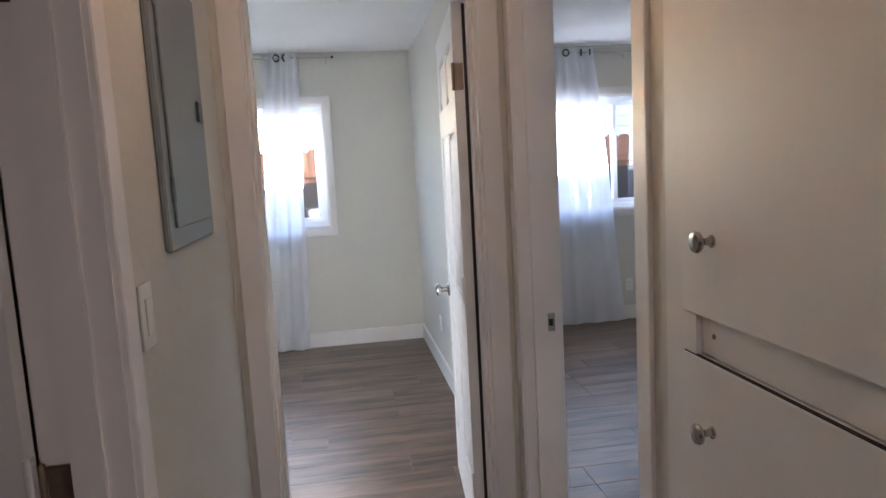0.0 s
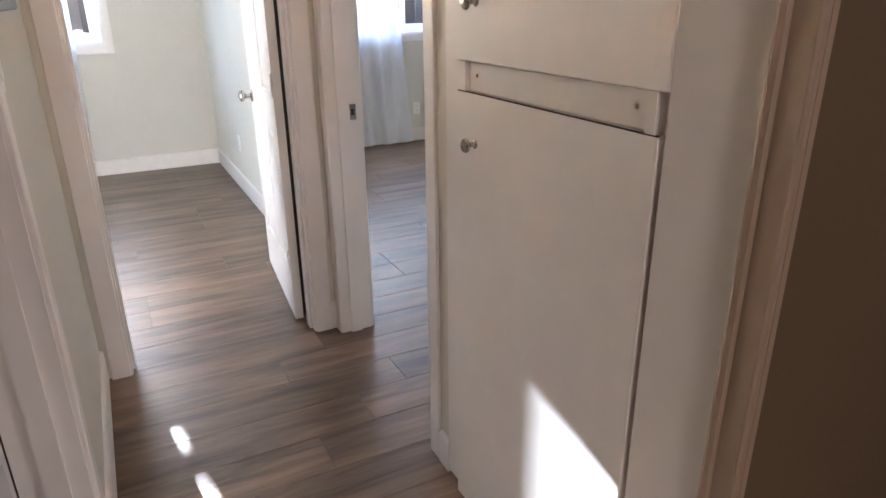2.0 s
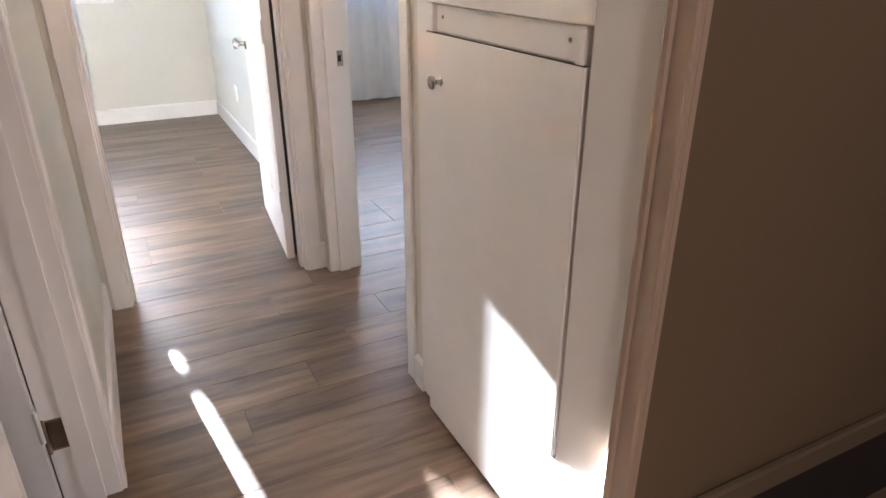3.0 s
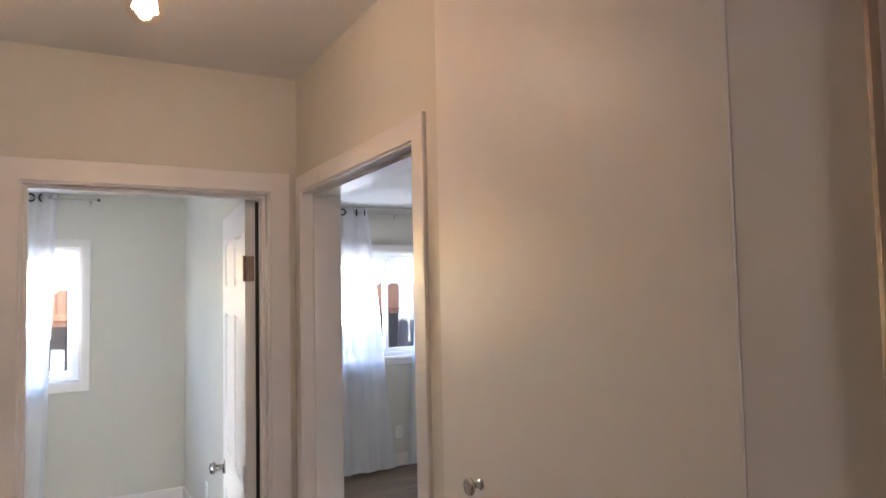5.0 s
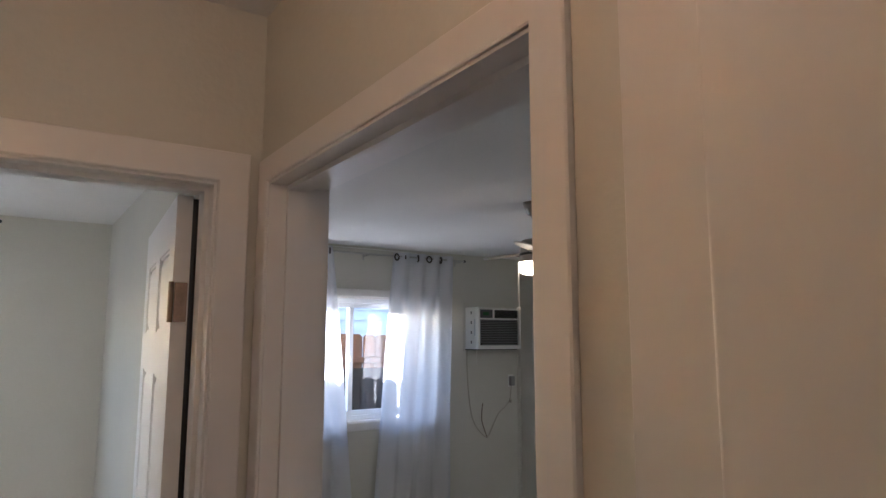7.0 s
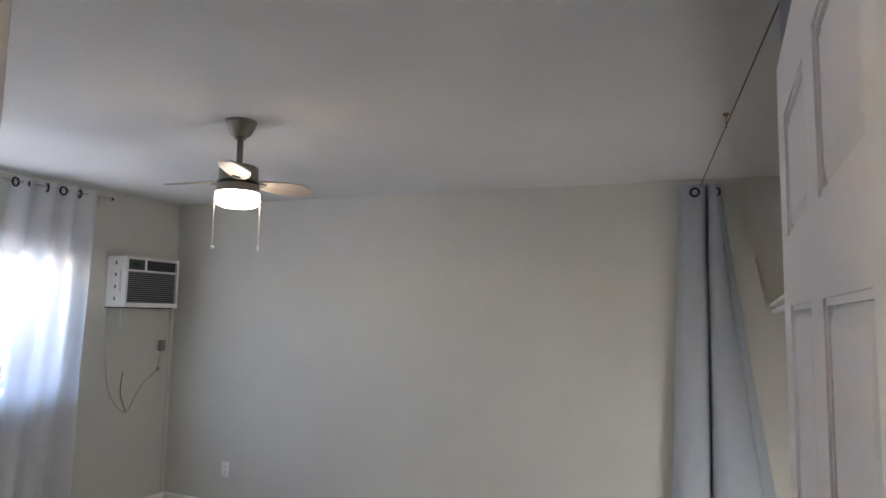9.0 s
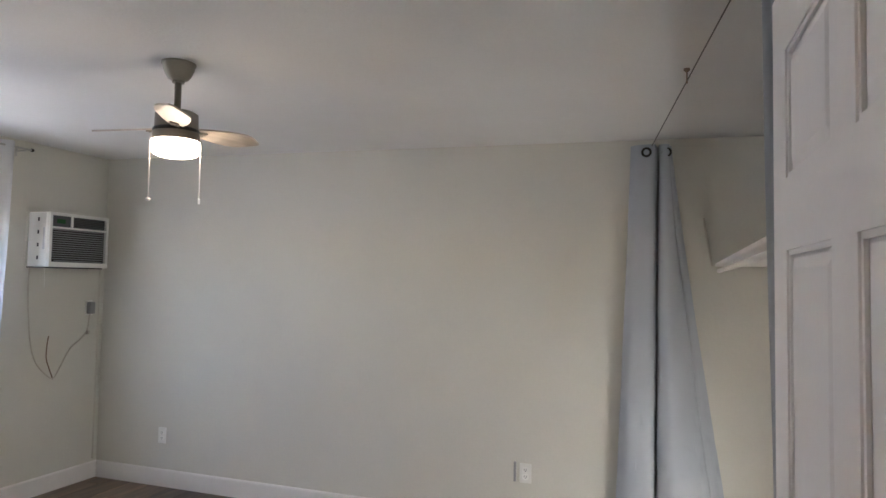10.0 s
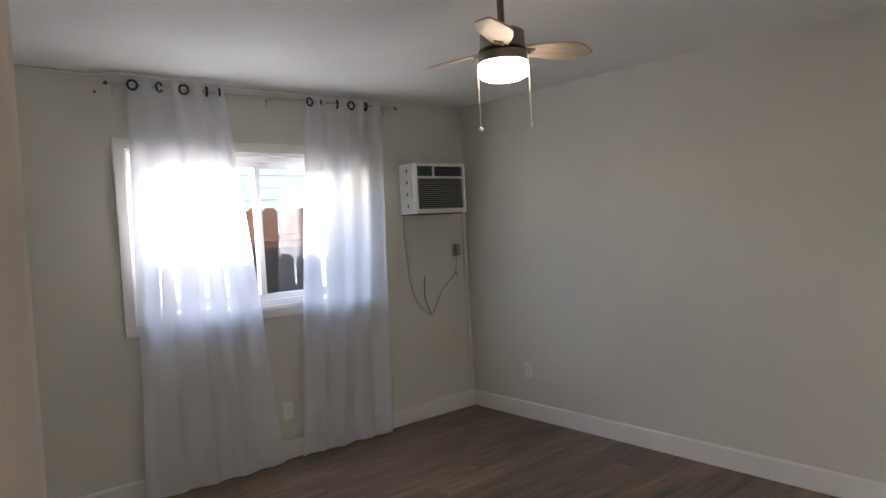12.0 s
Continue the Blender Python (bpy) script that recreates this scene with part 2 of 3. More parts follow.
def smooth_path(pts, n=8):
    """A smooth line through the points."""
    p = [Vector(q) for q in pts]
    p = [2 * p[0] - p[1]] + p + [2 * p[-1] - p[-2]]
    out = []
    for i in range(1, len(p) - 2):
        for k in range(n):
            t = k / n
            out.append(.5 * ((2 * p[i]) + (p[i + 1] - p[i - 1]) * t + (2 * p[i - 1] - 5 * p[i] + 4 * p[i + 1] - p[i + 2]) * t * t + (3 * p[i] - p[i - 1] - 3 * p[i + 1] + p[i + 2]) * t ** 3))
    return out + [p[-2]]


def ring(bm, r, thick, m, seg=20, sec=6):
    rings = []
    for i in range(seg):
        a = 2 * math.pi * i / seg
        c = Vector((r * math.cos(a), r * math.sin(a), 0))
        rings.append([bm.verts.new(m @ (c + thick * (math.cos(2 * math.pi * k / sec) * c.normalized() + math.sin(2 * math.pi * k / sec) * Vector((0, 0, 1))))) for k in range(sec)])
    for i in range(seg):
        a, b = rings[i], rings[(i + 1) % seg]
        for k in range(sec):
            bm.faces.new((a[k], a[(k + 1) % sec], b[(k + 1) % sec], b[k]))
    return bm


CASING = [(0, 0), (0, .013), (.003, .016), (.059, .016), (.062, .013), (.062, 0)]


def sweep(bm, corners, profile, closed, place):
    """Sweeps a trim profile (outward, proud) round an opening given by its inner corners as (u, z, out_u, out_z)."""
    rows = []
    for u, z, du, dz in corners:
        rows.append([bm.verts.new(place(u + du * a, z + dz * a, b)) for a, b in profile])
    n = len(rows)
    for i in range(n if closed else n - 1):
        a, b = rows[i], rows[(i + 1) % n]
        for k in range(len(profile) - 1):
            bm.faces.new((a[k], a[k + 1], b[k + 1], b[k]))
    if not closed:
        bm.faces.new(rows[0])
        bm.faces.new(rows[-1][::-1])
    return bm


def door_trim(u0, u1, h, place, profile=CASING, z0=0.0):
    return sweep(bmesh.new(), [(u0, z0, -1, 0), (u0, h, -1, 1), (u1, h, 1, 1), (u1, z0, 1, 0)], profile, False, place)


def frame_trim(u0, u1, z0, z1, place, profile):
    return sweep(bmesh.new(), [(u0, z0, -1, -1), (u0, z1, -1, 1), (u1, z1, 1, 1), (u1, z0, 1, -1)], profile, True, place)


BASE_H = 0.125
BASE = [(0, 0), (0, .013), (BASE_H - .012, .013), (BASE_H - .003, .009), (BASE_H, .003), (BASE_H, 0)]


def baseboard(x0, y0, x1, y1, nx, ny, h=BASE_H):
    """Runs from one point to another; (nx, ny) points into the room."""
    bm = bmesh.new()
    ends = [[bm.verts.new((x + nx * b, y + ny * b, a * h / BASE_H)) for a, b in BASE] for x, y in ((x0, y0), (x1, y1))]
    for k in range(len(BASE) - 1):
        bm.faces.new((ends[0][k], ends[0][k + 1], ends[1][k + 1], ends[1][k]))
    bm.faces.new(ends[0])
    bm.faces.new(ends[1][::-1])
    return structure("baseboard", bm, TRIM)


# ---- sizes of the place ----
H = 2.45            # ceiling
XW, XE, YN = -0.925, 3.685, 3.45   # hall's west wall, bedroom's east wall, both north walls
A0, A1 = -0.826, -0.105           # far doorway, along x
B0, B1 = -0.937, -0.075           # doorway to the bedroom with the fan, along y
DH = 2.03
T = 0.125                         # wall thickness
CY0, CY1 = -1.80, -1.065          # linen cabinet, along y
SW, SE = -2.0, -1.345             # hall's end; closet's back wall
W0, W1 = -1.955, -1.095            # doorway in the hall's west wall
XR = 0.085          # first bedroom's east wall
WIN2 = (1.095, 2.74, 1.02, 2.035)
WIN1 = (-2.30, -0.66, 1.02, 2.045)


def ceil2(y):
    return 2.46 - 0.018 * (YN - y)


# walls
def wall(name, *a):
    return structure(name, box(*a), WALL)


wall("wall_north", -3.1, A0 - .018, 0, T, 0, H)
wall("wall_north", A1 + .018, 0, 0, T, 0, H)
wall("wall_north", A0 - .018, A1 + .018, 0, T, DH + .018, H)
wall("wall_between_bedrooms", XR, XR + .065, T, YN, 0, H + .06)
wall("wall_between_bedrooms", 0, XR, B1 + .018, T, 0, H + .06)
wall("wall_east", 0, T, B0 - .018, B1 + .018, DH + .018, H + .06)
wall("wall_east", .0, T, CY1, B0 - .018, 0, H + .06)
wall("wall_east", .022, T, CY0, CY1, 2.36, H)
wall("wall_cabinet_back", .32, .40, SE, CY1, 0, H)
wall("wall_cabinet_back", .32, .40, SW + T, SE - T, 0, H)
wall("wall_cabinet_side", T, .40, CY1 - .05, CY1, 0, H)
bm = box(-.032, .32, SW + .004, CY0 + .001, .30, H)
for v in bm.verts:
    if v.co.x < 0 and v.co.y < CY0 - .1:
        v.co.x = .002
structure("wall_beside_cabinet", bm, CABINET)
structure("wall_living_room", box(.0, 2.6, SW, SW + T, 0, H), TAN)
wall("wall_closet_back", .40, XE + .12, SE - T, SE, 0, H + .06)
wall("wall_east_bedroom", XE, XE + .12, SE, YN, 0, H + .06)
wall("wall_west", XW - T, XW, W1 + .018, 0, 0, H)
wall("wall_west", XW - T, XW, W0 - .018, W1 + .018, DH + .018, H)
wall("wall_west", XW - T, XW - .03, SW, W0 - .018, 0, H)
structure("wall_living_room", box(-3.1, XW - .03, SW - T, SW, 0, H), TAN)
wall("wall_side_room", -2.6, -2.5, SW, 0, 0, H)
wall("wall_far_west", -3.1, -3.0, T, YN, 0, H)
# unseen closing walls, dark to hold down the fill's bounce
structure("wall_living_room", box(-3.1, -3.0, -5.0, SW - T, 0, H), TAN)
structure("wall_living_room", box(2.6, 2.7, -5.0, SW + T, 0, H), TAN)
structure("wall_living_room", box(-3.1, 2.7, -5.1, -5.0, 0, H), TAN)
for w, x0, x1 in ((WIN1, -3.1, XR), (WIN2, XR + .065, XE + .12)):
    wall("wall_outer", x0, w[0], YN, YN + .15, 0, H + .06)
    wall("wall_outer", w[1], x1, YN, YN + .15, 0, H + .06)
    wall("wall_outer", w[0], w[1], YN, YN + .15, 0, w[2])
    wall("wall_outer", w[0], w[1], YN, YN + .15, w[3], H + .06)
wall("wall_outer", XR, XR + .065, YN, YN + .15, 0, H + .06)

# ceilings and roof
structure("ceiling_hall", box(XW - T, .40, SW + .0, .06, H, H + .05), CEIL)
structure("ceiling_bedroom", box(-3.0, XR + .05, T - .06, YN, H + .01, H + .05), CEIL)
structure("ceiling_living_room", box(-3.0, 2.6, -5.0, SW, H, H + .05), CEIL)
structure("ceiling_side_room", box(-2.5, XW - T, SW, .0, H, H + .05), CEIL)
bm = box(T, XE, SE, YN, 2.3, 2.5)
for v in bm.verts:
    v.co.z = ceil2(v.co.y) + (.09 if v.co.z > 2.4 else 0)
structure("ceiling_fan_bedroom", bm, CEIL)
# unseen slab over the rooms, added to block light from above
structure("roof", box(-3.4, 3.9, -5.4, 3.75, 2.56, 2.72), ROOFM)

# door linings with stops
def lining(name, place, u0, u1, h, depth, stop0, stop1):
    """place(u, v, z): v runs through the wall."""
    bm = bmesh.new()
    for a, b, c, d in ((u0 - .018, u0, 0, h), (u1, u1 + .018, 0, h), (u0 - .018, u1 + .018, h, h + .018)):
        pts = []
        for v in bmesh.ops.create_cube(bm, size=1)["verts"]:
            v.co = place(a + (v.co.x + .5) * (b - a), -.004 + (v.co.y + .5) * (depth + .008), c + (v.co.z + .5) * (d - c))
    for a, b, c, d in ((u0, u0 + .011, 0, h), (u1 - .011, u1, 0, h), (u0 + .011, u1 - .011, h - .011, h)):
        for v in bmesh.ops.create_cube(bm, size=1)["verts"]:
            v.co = place(a + (v.co.x + .5) * (b - a), stop0 + (v.co.y + .5) * (stop1 - stop0), c + (v.co.z + .5) * (d - c))
    return structure(name, bm, TRIM)


lining("door_frame", lambda u, v, z: Vector((u, v, z)), A0, A1, DH, T, .035, .082)
lining("door_frame", lambda u, v, z: Vector((v, u, z)), B0, B1, DH, T, .035, .082)
lining("door_frame", lambda u, v, z: Vector((XW - v, u, z)), W0, W1, DH, T, .035, .082)
structure("trim", door_trim(A0 - .006, A1 + .006, DH + .006, lambda u, z, p: Vector((u, -p, z)), [(a * 1.12, b) for a, b in CASING]), TRIM)
structure("trim", door_trim(A0 - .006, A1 + .006, DH + .006, lambda u, z, p: Vector((u, T + p, z))), TRIM)
structure("trim", door_trim(B0 - .003, B1 + .006, DH + .006, lambda u, z, p: Vector((-p, u, z)), [(a * .9, b * .65) for a, b in CASING]), TRIM)
structure("trim", door_trim(B0 - .006, B1 + .006, DH + .006, lambda u, z, p: Vector((T + p, u, z))), TRIM)
structure("trim", sweep(bmesh.new(), [(W0, DH + .006, 0, 1), (W1 + .006, DH + .006, 1, 1), (W1 + .006, 0, 1, 0)], CASING, False, lambda u, z, p: Vector((XW + p, u, z))), TRIM)
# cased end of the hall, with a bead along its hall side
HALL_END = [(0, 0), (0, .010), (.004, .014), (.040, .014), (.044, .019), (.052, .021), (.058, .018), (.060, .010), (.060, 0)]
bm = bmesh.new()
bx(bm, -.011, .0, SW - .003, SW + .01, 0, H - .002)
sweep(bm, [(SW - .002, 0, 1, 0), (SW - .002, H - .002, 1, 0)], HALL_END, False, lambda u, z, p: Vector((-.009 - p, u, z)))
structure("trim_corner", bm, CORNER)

baseboard(XW, W1 + .068, XW, -.0, 1, 0)
baseboard(A1 + .068, 0, 0, 0, 0, -1)
baseboard(0, B0 - .068, 0, CY1, -1, 0, .11)
# added ledge and near-black strip: shade at the wall's foot put into colour
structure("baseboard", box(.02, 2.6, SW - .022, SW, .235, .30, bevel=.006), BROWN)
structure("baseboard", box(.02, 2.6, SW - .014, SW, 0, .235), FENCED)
baseboard(-3.0, YN, XR, YN, 0, -1)
baseboard(XR, T, XR, YN - .014, -1, 0)
baseboard(XR + .065, YN, XE, YN, 0, -1)
baseboard(XE, SE + .014, XE, YN - .014, -1, 0)
baseboard(XR + .065, T, XR + .065, YN - .014, 1, 0)
baseboard(.40, SE, XE, SE, 0, 1)


# ---- windows ----
WTRIM = [(0, 0), (0, .015), (.004, .018), (.061, .018), (.065, .015), (.065, 0)]


def window(name, w, extra):
    x0, x1, z0, z1 = w
    base = tagged(new(name), kind="structure")
    base.location = (x0, YN, z0)
    W, Z = x1 - x0, z1 - z0
    # frame lining the opening
    bm = bmesh.new()
    for a in ((0, W, .0, .10, 0, .012), (0, W, 0, .10, Z - .012, Z), (0, .012, 0, .10, .012, Z - .012), (W - .012, W, 0, .10, .012, Z - .012)):
        bx(bm, *a)
    part("window_lining", bm, TRIM, base)
    bm = bmesh.new()
    for a in ((.012, W - .012, .055, .125, .012, .05), (.012, W - .012, .055, .125, Z - .05, Z - .012), (.012, .05, .055, .125, .05, Z - .05), (W - .05, W - .012, .055, .125, .05, Z - .05)):
        bx(bm, *a, bevel=.003)
    part("window_frame", bm, VINYL, base)
    for k, (a, b, y) in enumerate(((.05, W / 2 + .02, .062), (W / 2 - .02, W - .05, .092))):
        sash = bmesh.new()
        for q in ((a, b, y, y + .026, .05, .088), (a, b, y, y + .026, Z - .088, Z - .05), (a, a + .04, y, y + .026, .088, Z - .088), (b - .04, b, y, y + .026, .088, Z - .088)):
            bx(sash, *q, bevel=.003)
        part("window_sash", sash, VINYL, base)
        pane = part("window_pane", box(a + .04, b - .04, y + .010, y + .014, .088, Z - .088), GLASS, base)
        pane.visible_shadow = False
    latch = box(W / 2 - .012, W / 2 + .012, .05, .062, Z / 2 - .03, Z / 2 + .03, bevel=.003)
    part("latch", latch, PLASTIC, base)
    bm = frame_trim(0, W, 0, Z, lambda u, z, p: Vector((u, -p, z)), WTRIM)
    part("window_trim", bm, TRIM, base)
    part("window_sill", box(-.0, W, -.012, .0, -.004, .008, bevel=.002), TRIM, base)
    return base


window("window_1", WIN1, 0)
window("window_2", WIN2, 0)


# ---- doors ----
def six_panel_door(name, where, width, label, hinge_side_gap=0.0):
    """Leaf from the hinge along local x, its thickness along local y."""
    base = thing(name, where, label, "door")
    th, z0, z1 = .035, .012, DH - .006
    core = box(0, width, .008, th - .008, z0, z1)
    xs = [0, .105, width / 2 - .05, width / 2 + .05, width - .105, width]
    zs = [z0, .25, .83, .98, 1.60, 1.71, 1.91, z1]
    for y0, y1 in ((0, .008), (th - .008, th)):
        for a, b in ((xs[0], xs[1]), (xs[4], xs[5])):
            bx(core, a, b, y0, y1, z0, z1)
        bx(core, xs[2], xs[3], y0, y1, z0, z1)
        for a, b in ((zs[0], zs[1]), (zs[2], zs[3]), (zs[4], zs[5]), (zs[6], zs[7])):
            for c, d in ((xs[1], xs[2]), (xs[3], xs[4])):
                bx(core, c, d, y0, y1, a, b)
    part("leaf", core, DOORW, base)
    for c, d in ((xs[1], xs[2]), (xs[3], xs[4])):
        for a, b in ((zs[1], zs[2]), (zs[3], zs[4]), (zs[5], zs[6])):
            bm = bmesh.new()
            for side in (0, 1):
                o = (.008, .0025) if side == 0 else (th - .008, th - .0025)
                # sloping moulding and raised field
                rows = []
                for ins, y in ((0, o[0]), (.012, o[0]), (.030, o[1])):
                    yy = y
                    rows.append([bm.verts.new((px, yy, pz)) for px, pz in ((c + ins, a + ins), (d - ins, a + ins), (d - ins, b - ins), (c + ins, b - ins))])
                for r0, r1 in zip(rows, rows[1:]):
                    for k in range(4):
                        bm.faces.new((r0[k], r0[(k + 1) % 4], r1[(k + 1) % 4], r1[k]))
                bm.faces.new(rows[-1])
                # bead round the panel
                for q in ((c, d, a, a + .008), (c, d, b - .008, b), (c, c + .008, a, b), (d - .008, d, a, b)):
                    yb = (.003, .0085) if side == 0 else (th - .0085, th - .003)
                    bx(bm, q[0], q[1], yb[0], yb[1], q[2], q[3])
            part("door_panel", bm, DOORW, base)
    for z in (.295, 1.03, 1.775):
        hb = bmesh.new()
        bx(hb, -.0022, .0005, .003, th - .004, z - .045, z + .045, bevel=.001)
        for k in (-.03, 0, .03):
            lathe(hb, [(.0035, 0), (.0035, .001), (.001, .0016)], 10, Matrix.Translation((-.0022, th / 2, z + k)) @ Matrix.Rotation(-math.pi / 2, 4, "Y"))
        lathe(hb, [(.006, -.046), (.006, .046)], 12, Matrix.Translation((-.004, th + .003, z)))
        part("hinge", hb, SILVER if z < 1.5 else BRONZE, base, "bright nickel hinge" if z < 1.5 else "dull bronze hinge", True)
    for side in (-1, 1):
        kb = bmesh.new()
        m = Matrix.Translation((width - .06, 0 if side < 0 else th, .905)) @ Matrix.Rotation(math.pi / 2 * (1 if side < 0 else -1), 4, "X")
        lathe(kb, [(.031, 0), (.031, .004), (.026, .009), (.012, .012), (.011, .030), (.016, .036), (.026, .044), (.028, .054), (.023, .062), (.010, .066)], 24, m)
        part("door_knob", kb, NICKEL, base, "polished nickel round knob", True)
    return base


def at_hinge(x, y, yaw):
    return pose(x, y, 0, 0, 0, yaw)


six_panel_door("bedroom_door", at_hinge(-.119, .125, 85.2) @ Matrix.Translation((0, 0, 0)), .76, "white six-panel door standing open against the bedroom wall")
# added black strip that stands in for the deep shade of the hinge gap
part("hinge_gap_shade", box(.003, .020, -.0135, -.0005, .03, DH - .012), BLACK, bpy.data.objects["bedroom_door"], "black strip standing in for the dark hinge gap")
six_panel_door("fan_bedroom_door", at_hinge(T + .006, -.945, 1.8) @ Matrix.Translation((0, -.035, 0)), .83, "white six-panel door standing open before the grey closet curtain")
six_panel_door("side_room_door", at_hinge(XW - T - .006, W1 - .008, 182), .84, "white six-panel door standing open into the side room")


def strike(where):
    base = thing("strike_plate", where, "small nickel strike plate with a dark square latch hole", "strike plate")
    bm = bmesh.new()
    for a in ((-.014, .014, 0, .0015, .012, .03), (-.014, .014, 0, .0015, -.03, -.012), (-.014, -.007, 0, .0015, -.012, .012), (.007, .014, 0, .0015, -.012, .012)):
        bx(bm, *a)
    bx(bm, .014, .020, -.002, .0012, -.022, .022, bevel=.0005)
    part("plate", bm, NICKEL, base)
    part("latch_hole", box(-.007, .007, -.0, .0006, -.012, .012), BLACK, base)
    return base


strike(pose(.096, B1 - .0, .935, 0, 0, 180))


def jamb_hinge(x, y, z):
    base = thing("jamb_hinge", (x, y, z), "bronze butt hinge leaf screwed to the door frame", "hinge", "door frame hinges")
    bm = box(-.045, .0, -.0025, .0, -.045, .045, bevel=.004)
    part("hinge_leaf", bm, BRONZE, base)
    part("hinge_pin", lathe(bmesh.new(), [(.003, -.052), (.0065, -.049), (.0065, .049), (.003, .052)], 12, Matrix.Translation((-.048, -.006, 0))), BRONZE, base, smooth=True)


for z in (.235, 1.0, 1.775):
    jamb_hinge(XW - .078, W1 - .0005, z)


# ---- linen cabinet ----
def knob(parent, x, y, z):
    m = Matrix.Translation((x, y, z)) @ Matrix.Rotation(-math.pi / 2, 4, "Y")
    part("knob", lathe(bmesh.new(), [(.010, 0), (.010, .002), (.006, .004), (.0055, .014), (.009, .019), (.0155, .022), (.0165, .026), (.014, .030), (.006, .032)], 24, m), NICKEL, parent, "polished nickel round knob", True)


cab = thing("linen_cabinet", (0, CY0, 0), "tall off-white built-in hall cabinet with two closed slab doors", "cabinet")
bm = bmesh.new()
bx(bm, -.012, .10, CY1 - .105, CY1, .012, H - .001, bevel=.004)
bx(bm, -.012, .10, CY0, CY0 + .03, .012, H - .001)
bx(bm, -.012, .10, CY0 + .03, CY1 - .105, 1.13, 1.24)
bx(bm, -.012, .10, CY0 + .03, CY1 - .105, H - .07, H - .001)
bx(bm, -.010, .10, CY0 + .03, CY1 - .105, .0, .10)
for v in bm.verts:
    v.co.y -= CY0
part("face_frame", bm, CABINET, cab)


def slab(name, y0, z0, z1):
    bm = box(-.034, -.0125, y0, .637, z0, z1, bevel=.0035, seg=3)
    return part(name, bm, CABINET, cab)


upper = slab("upper_door", .002, 1.215, H - .03)
lower = slab("lower_door", .014, .018, 1.149)
knob(upper, -.034, .551, 1.336)
knob(lower, -.034, .551, 1.040)
part("door_edge", box(-.0330, -.0265, .016, .633, 1.1485, 1.1502), FENCED, lower, "bare dark wooden top edge")
# shallow gap board between the doors with its screw heads
part("gap_board", box(-.022, -.0125, .045, .600, 1.1512, 1.2135, bevel=.002), CABINET, cab)
part("end_block", box(-.032, -.0118, .024, .045, 1.1505, 1.2140), CABINET, cab)
part("end_block", box(-.032, -.0118, .600, .637, 1.1505, 1.2140), CABINET, cab)
for y in (.075, .565):
    part("screw", lathe(bmesh.new(), [(.0045, 0), (.0045, .001), (.002, .0014)], 10, Matrix.Translation((-.022, y, 1.186)) @ Matrix.Rotation(-math.pi / 2, 4, "Y")), BRONZE, cab)
part("hall_plinth", box(-.034, .3, SW + .054 - CY0, .022, 0, .315, bevel=.004), CABINET, cab, "white painted low plinth")


# ---- hall: panel, switch, bulb ----
pan = thing("electrical_panel", (XW, -.765, 1.325), "grey painted steel breaker panel with a closed door", "electrical panel")
part("panel_frame", box(0, .014, 0, .455, 0, .60, bevel=.004), STEEL, pan)
pd = part("panel_door", box(.014, .020, .045, .415, .045, .565, bevel=.003), STEEL, pan)
part("panel_latch", box(.020, .027, .335, .385, .285, .335, bevel=.003), BLACK, pd, "black plastic latch")
for z in (.10, .49):
    part("panel_hinge", tube(bmesh.new(), [(.018, .042, z), (.018, .042, z + .05)], .005), STEEL, pan)


def plate(name, where, label, kind):
    base = thing(name, where, label, "switch" if kind == "switch" else "outlet", "" if kind == "switch" else "wall outlets")
    part("cover_plate", box(-.036, .036, -.006, 0, -.058, .058, bevel=.003, seg=2), PLASTIC, base, smooth=True)
    if kind == "switch":
        part("rocker", box(-.017, .017, -.010, -.006, -.033, .033, bevel=.002), PLASTIC, base)
    elif kind == "outlet":
        for z in (-.02, .02):
            f = part("socket_face", box(-.0165, .0165, -.008, -.006, z - .014, z + .014, bevel=.003), PLASTIC, base)
            bm = bmesh.new()
            for x in (-.0065, .0065):
                bx(bm, x - .001, x + .001, -.0084, -.0079, z - .003, z + .007)
            bx(bm, -.002, .002, -.0084, -.0079, z - .010, z - .006)
            part("slot", bm, BLACK, f)
    return base


plate("light_switch", pose(XW, -.94, 1.235, 0, 0, 90), "white rocker light switch on the cream hall wall", "switch")
plate("wall_outlet", pose(2.002, YN, .32), "white duplex outlet under the window between the sheer curtains", "outlet")
plate("wall_outlet", pose(XE, .084, .40, 0, 0, -90), "white duplex outlet low on the cream wall near the closet", "outlet")
plate("wall_outlet", pose(XE, 2.82, .37, 0, 0, -90), "white outlet cover low on the wall near the corner", "outlet")
plate("wall_outlet", pose(XR, 2.4, .36, 0, 0, -90), "white duplex outlet behind the open bedroom door", "outlet")
tv = thing("cable_plate", (XE, .148, .405), "narrow grey cable cover on the cream wall", "cable cover")
part("cover", box(-.012, 0, -.008, .008, -.06, .06, bevel=.003), LOUVRE, tv)

lampb = thing("ceiling_bulb", (-.550, -.917, H), "clear glass bulb glowing in a dark nickel socket under the ceiling", "ceiling light")
part("ceiling_plate", lathe(bmesh.new(), [(.055, -.001), (.055, -.008), (.045, -.016), (.008, -.02)], 28), NICKEL, lampb, smooth=True)
TILT = Matrix.Translation((0, 0, -.02)) @ Matrix.Rotation(radians(6.5), 4, "Y")
part("stem", lathe(bmesh.new(), [(.006, 0), (.006, -.035)], 12, TILT), NICKEL, lampb, smooth=True)
